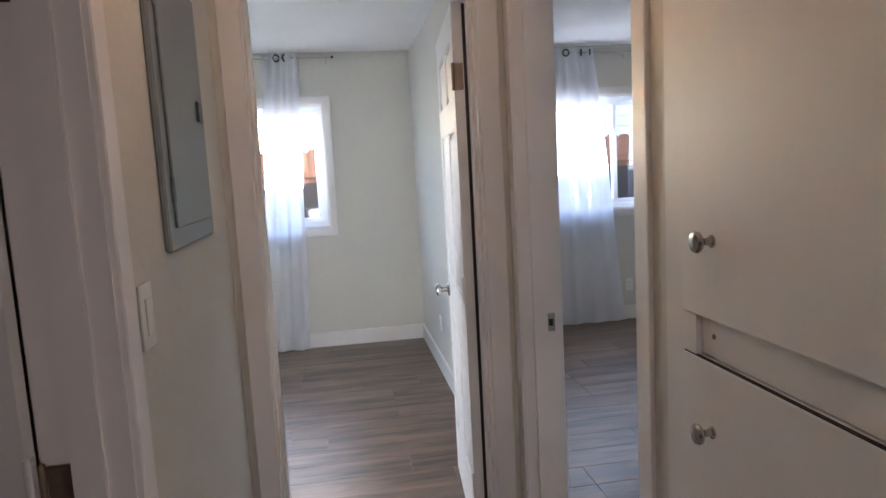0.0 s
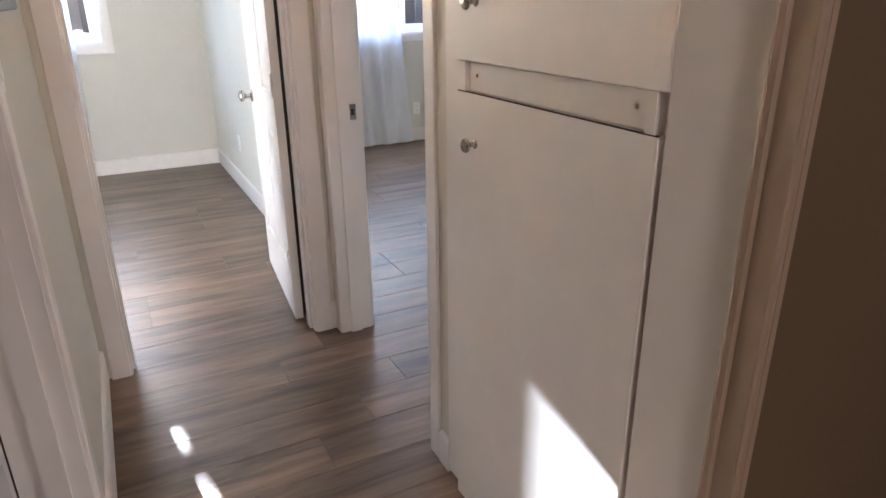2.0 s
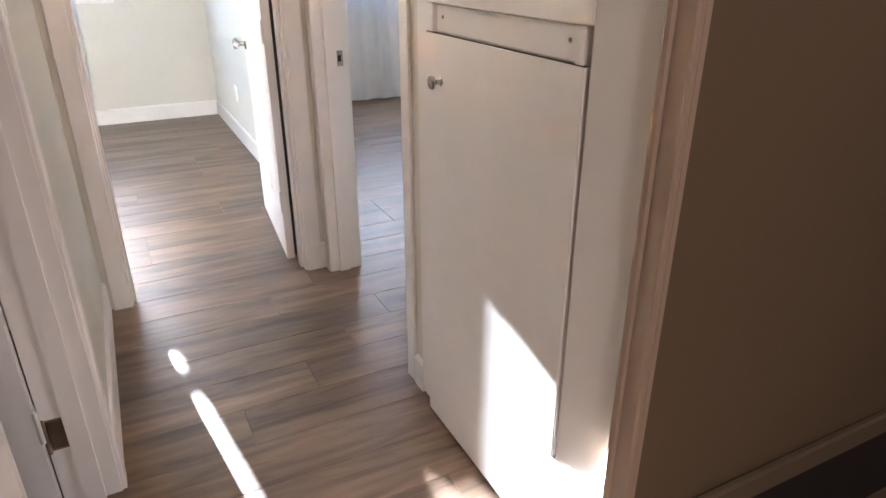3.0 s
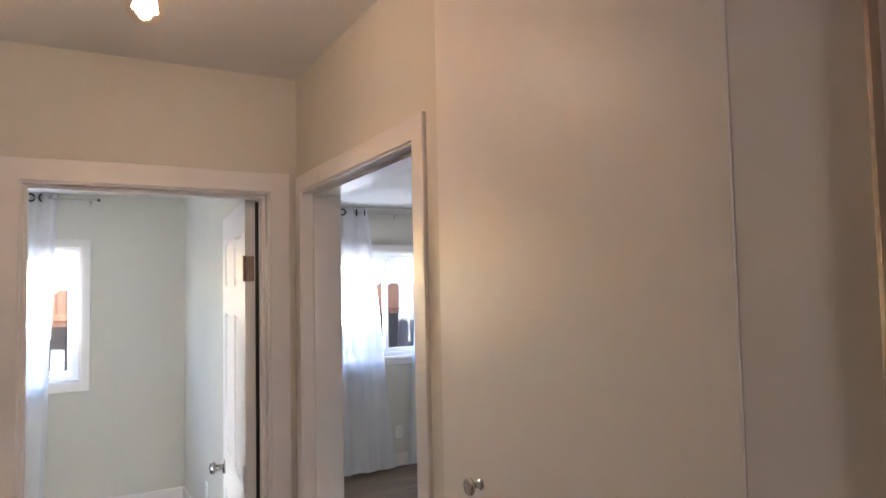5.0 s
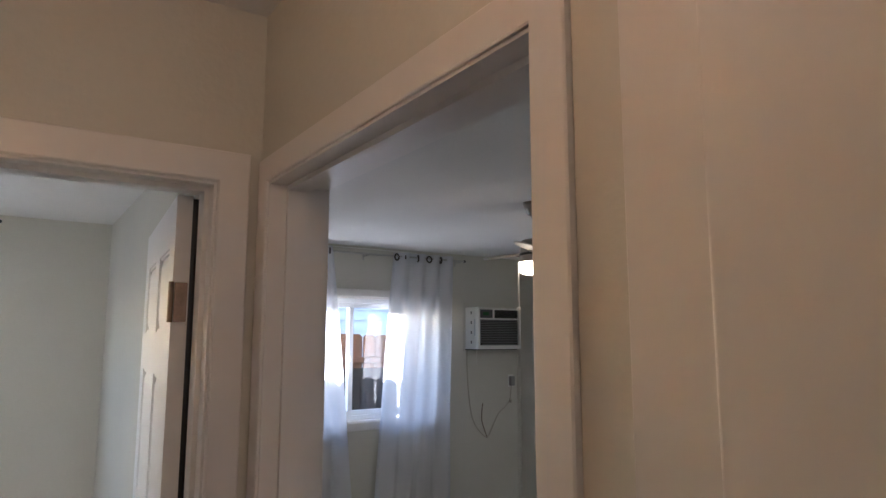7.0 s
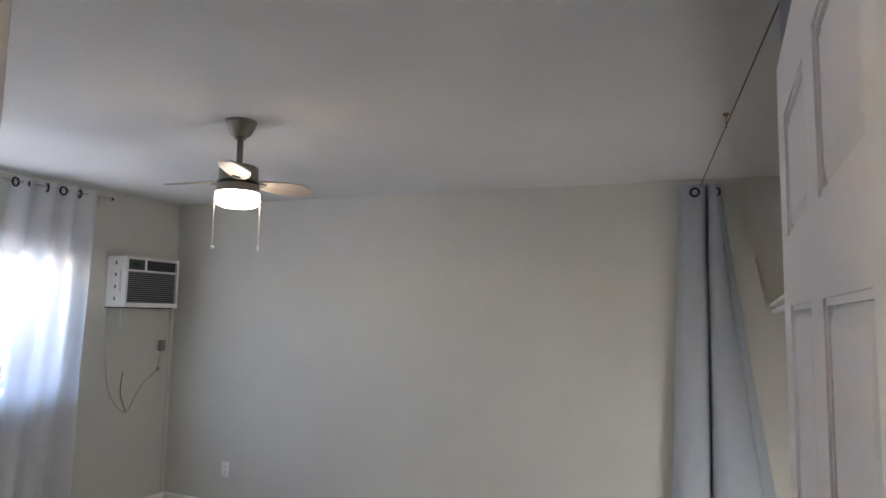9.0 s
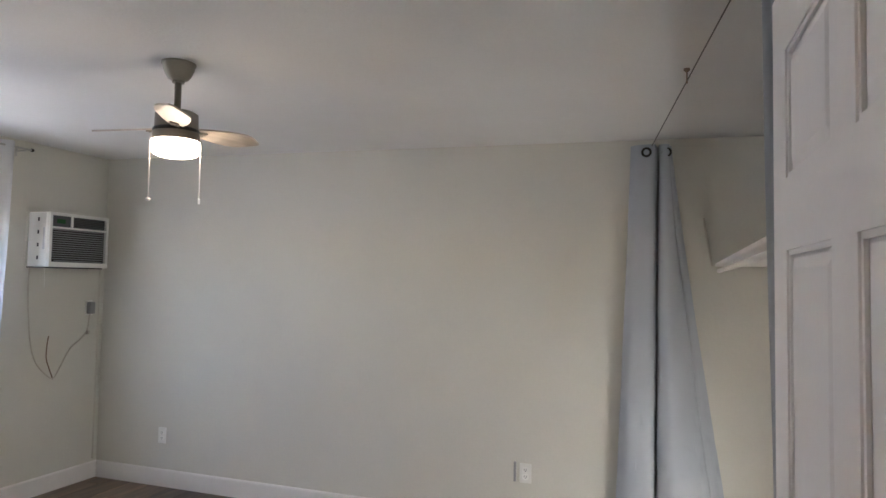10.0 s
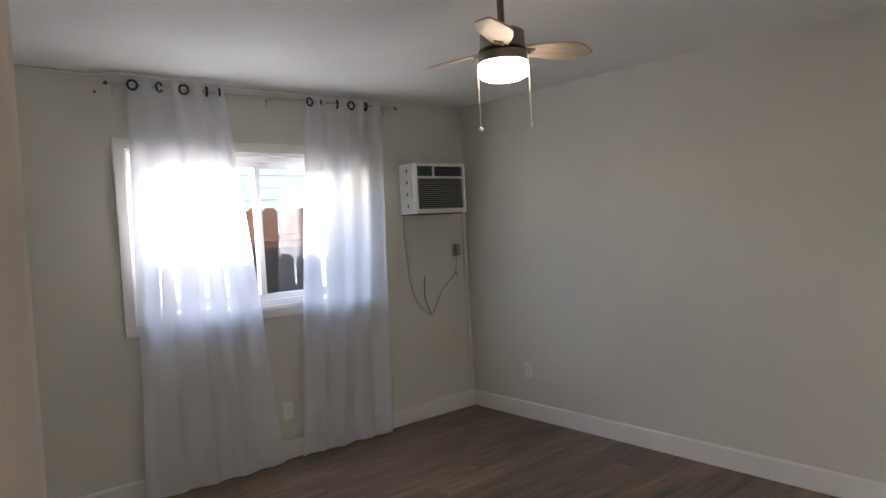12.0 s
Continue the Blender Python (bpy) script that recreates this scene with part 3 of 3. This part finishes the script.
part("socket_cap", lathe(bmesh.new(), [(.008, -.024), (.018, -.027), (.029, -.037), (.035, -.052), (.036, -.064), (.032, -.065)], 28, TILT), FANM, lampb, "dark nickel domed cap", smooth=True)
part("socket_ring", lathe(bmesh.new(), [(.030, -.062), (.027, -.075), (.0265, -.0755)], 28, TILT), PLASTIC, lampb, "white plastic collar", smooth=True)
part("socket_rim", lathe(bmesh.new(), [(.0255, -.0755), (.022, -.086), (.0205, -.087)], 28, TILT), BRONZE, lampb, "brown lower socket rim", smooth=True)
part("screw_base", lathe(bmesh.new(), [(.0135, -.083), (.0145, -.088), (.0135, -.092), (.0145, -.096), (.0125, -.101)], 20, TILT), YELLOW, lampb, "yellow brass screw base", smooth=True)
glass = part("glass_bulb", lathe(bmesh.new(), [(.012, -.098), (.015, -.110), (.024, -.135), (.033, -.158), (.036, -.175), (.033, -.192), (.022, -.206), (.008, -.211)], 28, TILT), BULBG, lampb, "clear glass pear bulb", smooth=True)
bm = bmesh.new()
for k in range(6):
    a = k * math.pi / 3
    tube(bm, [(.007 * math.cos(a), .007 * math.sin(a), -.136), (.020 * math.cos(a), .020 * math.sin(a), -.186)], .0050, 6)
bmesh.ops.transform(bm, matrix=TILT, verts=bm.verts)
part("filament", bm, GLOWF, lampb, "glowing warm filaments")
bulb_light.location = (-.571, -.917, 2.265)


# ---- curtains ----
def curtain(name, where, top, bottom, ztop, folds, amp, material, label, rings=(), seed=1, zbot=.012, push=0.0, pleat=0.0):
    """Pleated cloth: local x along the rod, local y across it. top and bottom: (x0, x1)."""
    rnd = random.Random(seed)
    base = thing(name, where, label, "curtain", "sheer curtains" if name == "sheer_curtain" else "closet curtains")
    nx, nz = 150, 46
    ph = [rnd.uniform(0, 6.28) for _ in range(6)]
    bm = bmesh.new()
    rows = []
    for j in range(nz + 1):
        s = j / nz
        z = ztop + (zbot - ztop) * s
        x0 = top[0] + (bottom[0] - top[0]) * s ** .9
        x1 = top[1] + (bottom[1] - top[1]) * s ** .9
        row = []
        for i in range(nx + 1):
            u = i / nx
            w = u + .012 * math.sin(5 * u + ph[0] + 2 * s)
            a = amp * (1 - .5 * s)
            y = -pleat * (.35 + .65 * s) * abs(math.sin(math.pi * folds * w + .5)) ** .8 if pleat else a * math.sin(2 * math.pi * folds * w)
            y += .25 * a * math.sin(2 * math.pi * folds * 2.3 * w + ph[2] + 1.5 * s) * s
            y += .35 * a * math.sin(2 * math.pi * folds * .41 * w + ph[3]) * s
            y += .010 * s * math.sin(9 * s + 7 * u + ph[4]) + push * s * s
            x = x0 + (x1 - x0) * u + .006 * s * math.sin(11 * s + ph[5] + 9 * u)
            dz = .003 * math.sin(13 * u)
            row.append(bm.verts.new((x, y, z + (dz if j == nz else 0))))
        rows.append(row)
    for a, b in zip(rows, rows[1:]):
        for i in range(nx):
            bm.faces.new((a[i], a[i + 1], b[i + 1], b[i]))
    part("cloth", bm, material, base, smooth=True)
    # stitched hem and header band
    for x, turn in rings:
        m = Matrix.Translation((x, -.010, ztop - .042)) @ Matrix.Rotation(radians(turn), 4, "Z") @ Matrix.Rotation(math.pi / 2, 4, "X")
        part("eyelet", ring(bmesh.new(), .026, .0072, m), BLACK, base, "black metal eyelet ring", True)
    return base


RODY = YN - .085
curtain("sheer_curtain", (0, RODY, 0), (1.115, 1.67), (1.065, 1.925), 2.430, 4.0, .030, SHEER,
        "long white sheer curtain with black eyelets covering half the window",
        [(1.14, 0), (1.285, 38), (1.425, -12), (1.56, 75), (1.64, 70)], 3)
curtain("sheer_curtain", (0, RODY, 0), (2.235, 2.845), (2.045, 2.79), 2.422, 4.0, .028, SHEER,
        "long white sheer curtain with black eyelets beside the air conditioner",
        [(2.255, 20), (2.355, 30), (2.465, 70), (2.58, 5), (2.70, 75)], 7)
curtain("sheer_curtain", (0, RODY, 0), (-1.10, -.82), (-1.235, -.895), 2.450, 2.5, .028, SHEER,
        "narrow white sheer curtain gathered before the bedroom window", [(-.99, 30), (-.92, 50)], 11)


def drape(label, top, bottom, ztop, zbot, material):
    """Heavy cloth hanging in a few broad folds; top and bottom are its lines in plan."""
    base = thing("closet_curtain", (top[0][0], top[0][1], 0), label, "curtain", "closet curtains")
    A = smooth_path([(x, y, 0) for x, y in top], 10)
    B = smooth_path([(x, y, 0) for x, y in bottom], 10)
    o = Vector((top[0][0], top[0][1], 0))
    bm = bmesh.new()
    rows = []
    for j in range(91):
        s = j / 90
        z = ztop + (zbot - ztop) * s
        row = []
        for i, (p, q) in enumerate(zip(A, B)):
            v = p.lerp(q, s ** 1.1) - o
            crease = .005 * math.sin(23 * s + .22 * i) * math.sin(7 * s + .11 * i + 1) * s
            crease += .007 * math.exp(-((s - .66 - .003 * (i % 21)) / .012) ** 2) - .006 * math.exp(-((s - .80 + .002 * (i % 17)) / .015) ** 2)
            row.append(bm.verts.new((v.x + crease, v.y + .3 * crease, z)))
        rows.append(row)
    for a, b in zip(rows, rows[1:]):
        for k in range(len(a) - 1):
            bm.faces.new((a[k], a[k + 1], b[k + 1], b[k]))
    part("cloth", bm, material, base, smooth=True)
    for x, y in ((-.046, -.088), (-.022, -.195)):
        m = Matrix.Translation((x, y, ztop - .045)) @ Matrix.Rotation(math.pi / 2, 4, "Y")
        part("eyelet", ring(bmesh.new(), .0225, .0065, m), BLACK, base, "black metal eyelet ring", True)


drape("silver grey closet curtain gathered in broad folds against the wall",
      ((3.60, -.525), (3.565, -.56), (3.56, -.61), (3.565, -.655), (3.64, -.668), (3.65, -.675), (3.59, -.682), (3.57, -.705), (3.585, -.735), (3.64, -.715), (3.65, -.70), (3.62, -.73), (3.64, -.745)),
      ((3.61, -.435), (3.545, -.50), (3.53, -.575), (3.565, -.645), (3.665, -.655), (3.665, -.665), (3.57, -.675), (3.50, -.77), (3.54, -.90), (3.60, -1.0), (3.66, -.93), (3.60, -.99), (3.63, -1.075)), 2.335, .012, GREYC)
curtain("closet_curtain", pose(1.36, -.987, 0, 0, 0, 7.5), (-.30, .06), (-.35, .02), 2.335, 5.0, .038, GREYC,
        "silver grey closet curtain bunched behind the open door", [(-.27, 50), (-.12, 60), (.02, 55)], 8, .01)


def rod(name, x0, x1, z, label):
    base = thing(name, (x0, RODY, z), label, "curtain rod", "curtain rods")
    L = x1 - x0
    part("pole", tube(bmesh.new(), [(0, 0, 0), (L * .55, 0, 0)], .0085, 12), RODM, base, smooth=True)
    part("pole", tube(bmesh.new(), [(L * .5, 0, 0), (L, 0, 0)], .0068, 12), RODM, base, smooth=True)
    for x in (0, L):
        part("finial", lathe(bmesh.new(), [(.011, -.006), (.012, 0), (.009, .010), (.004, .013)], 16, Matrix.Translation((x, 0, 0)) @ Matrix.Rotation((1 if x else -1) * math.pi / 2, 4, "Y")), BLACK, base, "dark end cap", True)
    for x in (.05, L / 2, L - .05):
        bm = bmesh.new()
        bx(bm, x - .006, x + .006, -.004, YN - RODY, -.014, -.009)
        bx(bm, x - .006, x + .006, YN - RODY - .004, YN - RODY, -.045, .02)
        part("bracket", bm, RODM, base)
    return base


rod("curtain_rod", 1.005, 2.965, 2.388, "thin grey metal curtain rod over the fan bedroom window")
rod("curtain_rod", -2.6, -.55, 2.408, "thin grey metal curtain rod over the bedroom window")

cable = thing("cable", (.50, YN, 2.425), "thin white cable tacked loosely along the top of the wall", "cable")
pts = smooth_path([(-.15, -.012, .025), (.15, -.014, .022), (.45, -.03, .018), (.58, -.09, .028), (.72, -.10, .020), (.90, -.10, .018), (1.05, -.09, .004), (1.15, -.03, .012), (1.5, -.015, .015), (2.0, -.015, .012)], 6)
part("cord", tube(bmesh.new(), pts, .0042, 6), PLASTIC, cable, smooth=True)
nail = thing("wall_anchor", (.965, YN, 2.352), "small dark wall anchor beside the curtain rod", "wall anchor")
part("anchor_head", lathe(bmesh.new(), [(.007, 0), (.007, .006), (.003, .010)], 10, Matrix.Rotation(math.pi / 2, 4, "X")), BLACK, nail)

# closet wire, hook, shelf
P0, P1 = Vector((T, -1.13, 2.352)), Vector((XE, -.625, 2.325))
cw = thing("closet_wire", P0, "taut dark steel curtain wire under the ceiling across the closet", "curtain wire")
part("wire", tube(bmesh.new(), [(0, 0, 0), P1 - P0], .0026, 6), WIRE, cw)
hp = P0.lerp(P1, .64)
hk = thing("wire_hook", (hp.x, hp.y, ceil2(hp.y)), "small dark ceiling hook holding the curtain wire", "hook")
drop = ceil2(hp.y) - hp.z
part("hook", tube(bmesh.new(), smooth_path([(0, 0, 0), (0, 0, -drop + .012), (.008, 0, -drop), (0, 0, -drop - .008), (-.008, 0, -drop)], 4), .003, 6), BRONZE, hk)
part("hook_base", lathe(bmesh.new(), [(.012, 0), (.012, -.006), (.004, -.014)], 12), BRONZE, hk)
sh = thing("closet_shelf", (1.0, SE, 1.625), "white painted closet shelf on a thin slanted bracket", "shelf")
part("board", box(0, XE - 1.0, 0, .37, .028, .046, bevel=.003), TRIM, sh)
part("cleat", box(0, XE - 1.0, 0, .018, -.04, .028), TRIM, sh)
part("hanging_rail", tube(bmesh.new(), [(0, .35, .004), (XE - 1.0, .35, .004)], .012, 12), TRIM, sh, "white hanging rail", True)
part("brace", tube(bmesh.new(), [(XE - 1.0 - .01, .385, .03), (XE - 1.0 - .01, .43, .30)], .006, 8), CORD, sh, "slanted brace")

# ---- ceiling fan ----
FX, FY = 1.865, 1.155
FZ = ceil2(FY)
fan = thing("ceiling_fan", (FX, FY, FZ), "satin nickel ceiling fan with three pale blades and lit drum globe", "ceiling fan")
part("canopy", lathe(bmesh.new(), [(.068, .004), (.068, -.008), (.064, -.011), (.060, -.030), (.050, -.052), (.040, -.066), (.024, -.074), (.024, -.082)], 32), FANM, fan, smooth=True)
part("downrod", lathe(bmesh.new(), [(.0135, -.06), (.0135, -.215)], 16), FANM, fan, smooth=True)
part("motor", lathe(bmesh.new(), [(.028, -.198), (.070, -.203), (.083, -.211), (.085, -.272), (.075, -.279)], 40), FANM, fan, smooth=True)
part("blade_ring", lathe(bmesh.new(), [(.088, -.274), (.091, -.278), (.091, -.284), (.086, -.288)], 40), BLACK, fan, "black ring under the motor", smooth=True)
part("light_housing", lathe(bmesh.new(), [(.080, -.286), (.091, -.289), (.092, -.322), (.088, -.326)], 40), FANM, fan, smooth=True)
part("globe", lathe(bmesh.new(), [(.089, -.322), (.093, -.327), (.093, -.362), (.086, -.377), (.068, -.385), (.03, -.388)], 40), GLOBE, fan, "glowing frosted white drum globe", smooth=True)
for ang in (219, 339, 99):
    bm = bmesh.new()
    n = 14
    top, bot = [], []
    for i in range(n + 1):
        s = i / n
        x = .085 + .300 * s
        hw = .030 + .036 * math.sin(min(1, s * 1.6) * math.pi / 2)
        if s > .6:
            hw *= max(.12, 1 - ((s - .6) / .4) ** 2.2)
        for lst, z in ((top, .0035), (bot, -.0035)):
            lst.append((bm.verts.new((x, -hw, z)), bm.verts.new((x, hw, z))))
    for a, b in zip(top, top[1:]):
        bm.faces.new((a[0], b[0], b[1], a[1]))
    for a, b in zip(bot, bot[1:]):
        bm.faces.new((a[1], b[1], b[0], a[0]))
    for i in range(n):
        for k in (0, 1):
            bm.faces.new((top[i][k], top[i + 1][k], bot[i + 1][k], bot[i][k]))
    bm.faces.new((top[0][0], top[0][1], bot[0][1], bot[0][0]))
    bm.faces.new((top[-1][0], top[-1][1], bot[-1][1], bot[-1][0]))
    m = Matrix.Translation((0, 0, -.270)) @ Matrix.Rotation(radians(ang), 4, "Z") @ Matrix.Rotation(radians(-14), 4, "X")
    blade = part("blade", bm, BLADE, fan, "pale wood-grain fan blade", at=m)
    bmx = box(.078, .13, -.018, .018, -.010, -.0035, bevel=.002)
    for k in (-.009, .009):
        lathe(bmx, [(.004, -.010), (.004, -.013)], 8, Matrix.Translation((.115, k, 0)))
    part("blade_arm", bmx, FANM, blade)
for dx, dy, L in ((-.072, .064, .56), (.074, -.062, .555)):
    part("pull_chain", tube(bmesh.new(), [(dx * .92, dy * .92, -.305), (dx, dy, -.310), (dx, dy, -L)], .0019, 6), CHAIN, fan)
    part("pull_knob", lathe(bmesh.new(), [(.002, .007), (.009, .004), (.010, -.003), (.006, -.008)] if dx < 0 else [(.002, .011), (.005, .007), (.005, -.007), (.003, -.012)], 14, Matrix.Translation((dx, dy, -L - .006))), PLASTIC, fan, "small white pull knob", True)

# ---- air conditioner ----
AX0, AX1, AY, AZ0, AZ1 = 3.03, 3.52, 3.245, 1.598, 1.975
ac = thing("air_conditioner", (AX0, AY, AZ0), "white through-wall air conditioner with a dark louvred front", "air conditioner")
AW, AH, AD = AX1 - AX0, AZ1 - AZ0, YN - AY
part("casing", box(0, AW, .030, AD, 0, AH, bevel=.006), PLASTIC, ac)
bm = bmesh.new()
for a in ((0, AW, 0, .030, AH - .022, AH), (0, AW, 0, .030, 0, .035), (0, .022, 0, .030, .035, AH - .022), (AW - .022, AW, 0, .030, .035, AH - .022), (.022, AW - .022, 0, .030, AH - .112, AH - .098), (.165, .185, 0, .030, AH - .098, AH - .022)):
    bx(bm, *a, bevel=.003)
part("front_frame", bm, PLASTIC, ac)
part("recess", box(.02, AW - .02, .022, .0302, .03, AH - .02), BLACK, ac)
part("control_panel", box(.022, .165, .004, .022, AH - .098, AH - .022, bevel=.002), DARK, ac, "dark control panel")
part("display", box(.055, .12, .002, .004, AH - .075, AH - .045), mat("green_display", (.05, .12, .06), .2), ac, "small green display")
nl = 15
for i in range(nl):
    z = .043 + (AH - .112 - .05) * i / (nl - 1)
    ins = .03 * max(0, 1 - i / 2) if i < 2 else 0
    part("louvre", box(.024 + ins, AW - .024 - ins, .004, .020, z - .0024, z + .0024), LOUVRE, ac)
for i in range(6):
    z = AH - .090 + .012 * i
    part("vent_blade", box(.187, AW - .024, .004, .020, z - .002, z + .002), DARK, ac)
for i in range(4):
    part("side_slot", box(-.001, .004, .10 + .0, .115, .05 + i * .088, .075 + i * .088), BLACK, ac)
part("side_grip", box(-.002, .004, .045, .062, .12, .27, bevel=.001), mat("pale_grey_plastic", (.55, .56, .58), .4), ac)
part("drip_tray", box(-.006, AW - .03, .02, AD, -.008, 0), BLACK, ac, "black rubber tray edge")
fr = thing("sleeve_trim", (AX0 - .02, YN, AZ0 - .02), "cream painted trim board round the air conditioner", "wall trim")
bm = bmesh.new()
for a in ((0, AW + .04, -.008, 0, AH + .022, AH + .055), (0, .018, -.008, 0, 0, AH + .022), (AW + .022, AW + .04, -.008, 0, 0, AH + .022)):
    bx(bm, *a, bevel=.002)
part("board", bm, WALL, fr)

pc = thing("power_cord", (AX0, YN, AZ0), "beige power cord looping from the air conditioner to its plug", "power cord")
pts = smooth_path([(.0, -.03, -.01), (.005, -.02, -.12), (.02, -.015, -.32), (.05, -.015, -.55), (.10, -.015, -.68), (.19, -.018, -.775), (.235, -.02, -.79), (.28, -.018, -.73), (.36, -.015, -.60), (.45, -.015, -.53), (.505, -.015, -.47), (.515, -.02, -.38), (.52, -.025, -.31)], 6)
part("cord", tube(bmesh.new(), pts, .0045, 8), CORD, pc, smooth=True)
pts = smooth_path([(.235, -.012, -.80), (.20, -.014, -.72), (.175, -.014, -.65), (.175, -.014, -.56), (.185, -.014, -.49)], 6)
part("cord_tail", tube(bmesh.new(), pts, .004, 8), BRONZE, pc, "dark loose cord tail", smooth=True)
part("plug", box(.497, .543, -.05, -.008, -.345, -.255, bevel=.008, seg=2), LOUVRE, pc, "grey plug head", True)
part("inline_clip", box(.497, .52, -.032, -.008, -.50, -.472, bevel=.004), CORD, pc)
pp = thing("small_cord", (AX0 + .01, AY + .03, AZ0), "short white string hanging from the air conditioner's side", "string")
part("string", tube(bmesh.new(), smooth_path([(-.006, 0, .05), (-.012, 0, .0), (-.010, 0, -.08), (-.008, 0, -.14)], 5), .0022, 6), PLASTIC, pp)
ob = thing("plug_outlet", (AX0 + .525, YN, AZ0 - .30), "cream outlet behind the air conditioner plug", "outlet")
part("cover_plate", box(-.035, .035, -.006, 0, -.057, .057, bevel=.003), PLASTIC, ob)
pip = thing("conduit", (XE - .045, YN, AZ0), "thin cream painted conduit running down the corner", "conduit")
part("pipe", tube(bmesh.new(), [(0, -.012, .0), (0, -.012, -1.45)], .008, 10), WALL, pip, smooth=True)

# ---- yard ----
structure("ground", box(-150, 150, YN + .15, 300, -.3, -.15), SOIL)
structure("ground", box(-150, 150, -150, YN + .15, -.3, -.15), SOIL)
YF, FT, RAIL, LOW = 4.725, 1.735, 1.475, 1.37
fence = thing("fence", (0, YF, -.15), "orange cedar board fence with dark lower boards and narrow gaps", "fence")
SLIT = .0095
slits = (-1.593, -1.443, 1.011, 1.133, 1.306, 1.414, 2.086, 2.636)
edges = [-4.6]
while edges[-1] < 7:
    edges.append(edges[-1] + .142)
gaps = sorted(slits)
xs = [-4.6]
for g in gaps + [7.0]:
    n = max(1, round((g - xs[-1]) / .145))
    a = xs[-1]
    for k in range(1, n + 1):
        xs.append(a + (g - a) * k / n)
for a, b in zip(xs, xs[1:]):
    ga = SLIT if any(abs(a - g) < 1e-6 for g in gaps) else -.0005
    gb = SLIT if any(abs(b - g) < 1e-6 for g in gaps) else -.0005
    bm = bmesh.new()
    x0, x1 = a + ga, b - gb
    zt = FT + .15 + random.uniform(-.006, .006)
    o = .004 * (len(fence.children) % 2)
    outline = [(x0, LOW + .15), (x1, LOW + .15), (x1, zt - .03), (x1 - .03, zt), (x0 + .03, zt), (x0, zt - .03)]
    f = [bm.verts.new((x, o, z)) for x, z in outline]
    g = [bm.verts.new((x, o + .018, z)) for x, z in outline]
    bm.faces.new(f)
    bm.faces.new(g[::-1])
    for k in range(6):
        bm.faces.new((f[k], g[k], g[(k + 1) % 6], f[(k + 1) % 6]))
    part("fence_board", bm, FENCEW, fence)
for k in range(26):
    part("lower_board", box(-4.6 + k * .45, -4.603 + (k + 1) * .45, -.02, .0, 0, LOW + .17), FENCED, fence, "near-black wide board")
part("fence_rail", box(-4.6, 7.0, -.045, .0, RAIL + .12, RAIL + .18, bevel=.004), FENCEW, fence)

house = thing("neighbour_house", (1.82, 7.0, -.15), "white lap-sided house wall behind the fence", "house")
part("wall", box(0, 8, .051, .3, 0, 3.6), SIDING, house)
for k in range(24):
    z = .15 * k
    bm = bmesh.new()
    vs = [bm.verts.new(q) for q in ((0, .0, z), (8, .0, z), (8, .034, z + .165), (0, .034, z + .165), (0, .05, z), (8, .05, z), (8, .05, z + .165), (0, .05, z + .165))]
    for q in ((0, 1, 2, 3), (7, 6, 5, 4), (0, 4, 5, 1), (1, 5, 6, 2), (2, 6, 7, 3), (3, 7, 4, 0)):
        bm.faces.new([vs[i] for i in q])
    part("siding_board", bm, SIDING, house)
part("house_roof", box(-.3, 8.3, -.4, 3.2, 3.6, 3.75), ROOFM, house)

# ---- floor ----
floor = tagged(new("floor"), kind="structure")
sub = structure("subfloor", box(-3.0, XE, -5.0, YN, -.15, -.0065), DARK)
PW, PL = .181, 1.22
row_mesh = {}


def plank_mesh(length):
    key = round(length, 3)
    if key not in row_mesh:
        bm = box(.0006, length - .0006, .0006, PW - .0006, -.006, 0)
        top = [e for e in bm.edges if all(v.co.z > -.001 for v in e.verts)]
        bmesh.ops.bevel(bm, geom=top, offset=.0009, segments=1, affect="EDGES")
        row_mesh[key] = finish("plank", bm, PLANK)
    return row_mesh[key]


rnd = random.Random(4)
y = YN - PW
while y > -3.7:
    x = -3.0
    first = rnd.choice((.25, .45, .65, .85, 1.05, 1.22))
    length = first
    while x < XE - .02:
        L = min(length, XE - x)
        p = new("plank", plank_mesh(L))
        p.parent = floor
        p.location = (x, y, 0)
        x += L
        length = PL
    y -= PW
structure("floor_living_room", box(-3.0, 2.6, -5.0, y + PW, -.006, 0), PLANK)
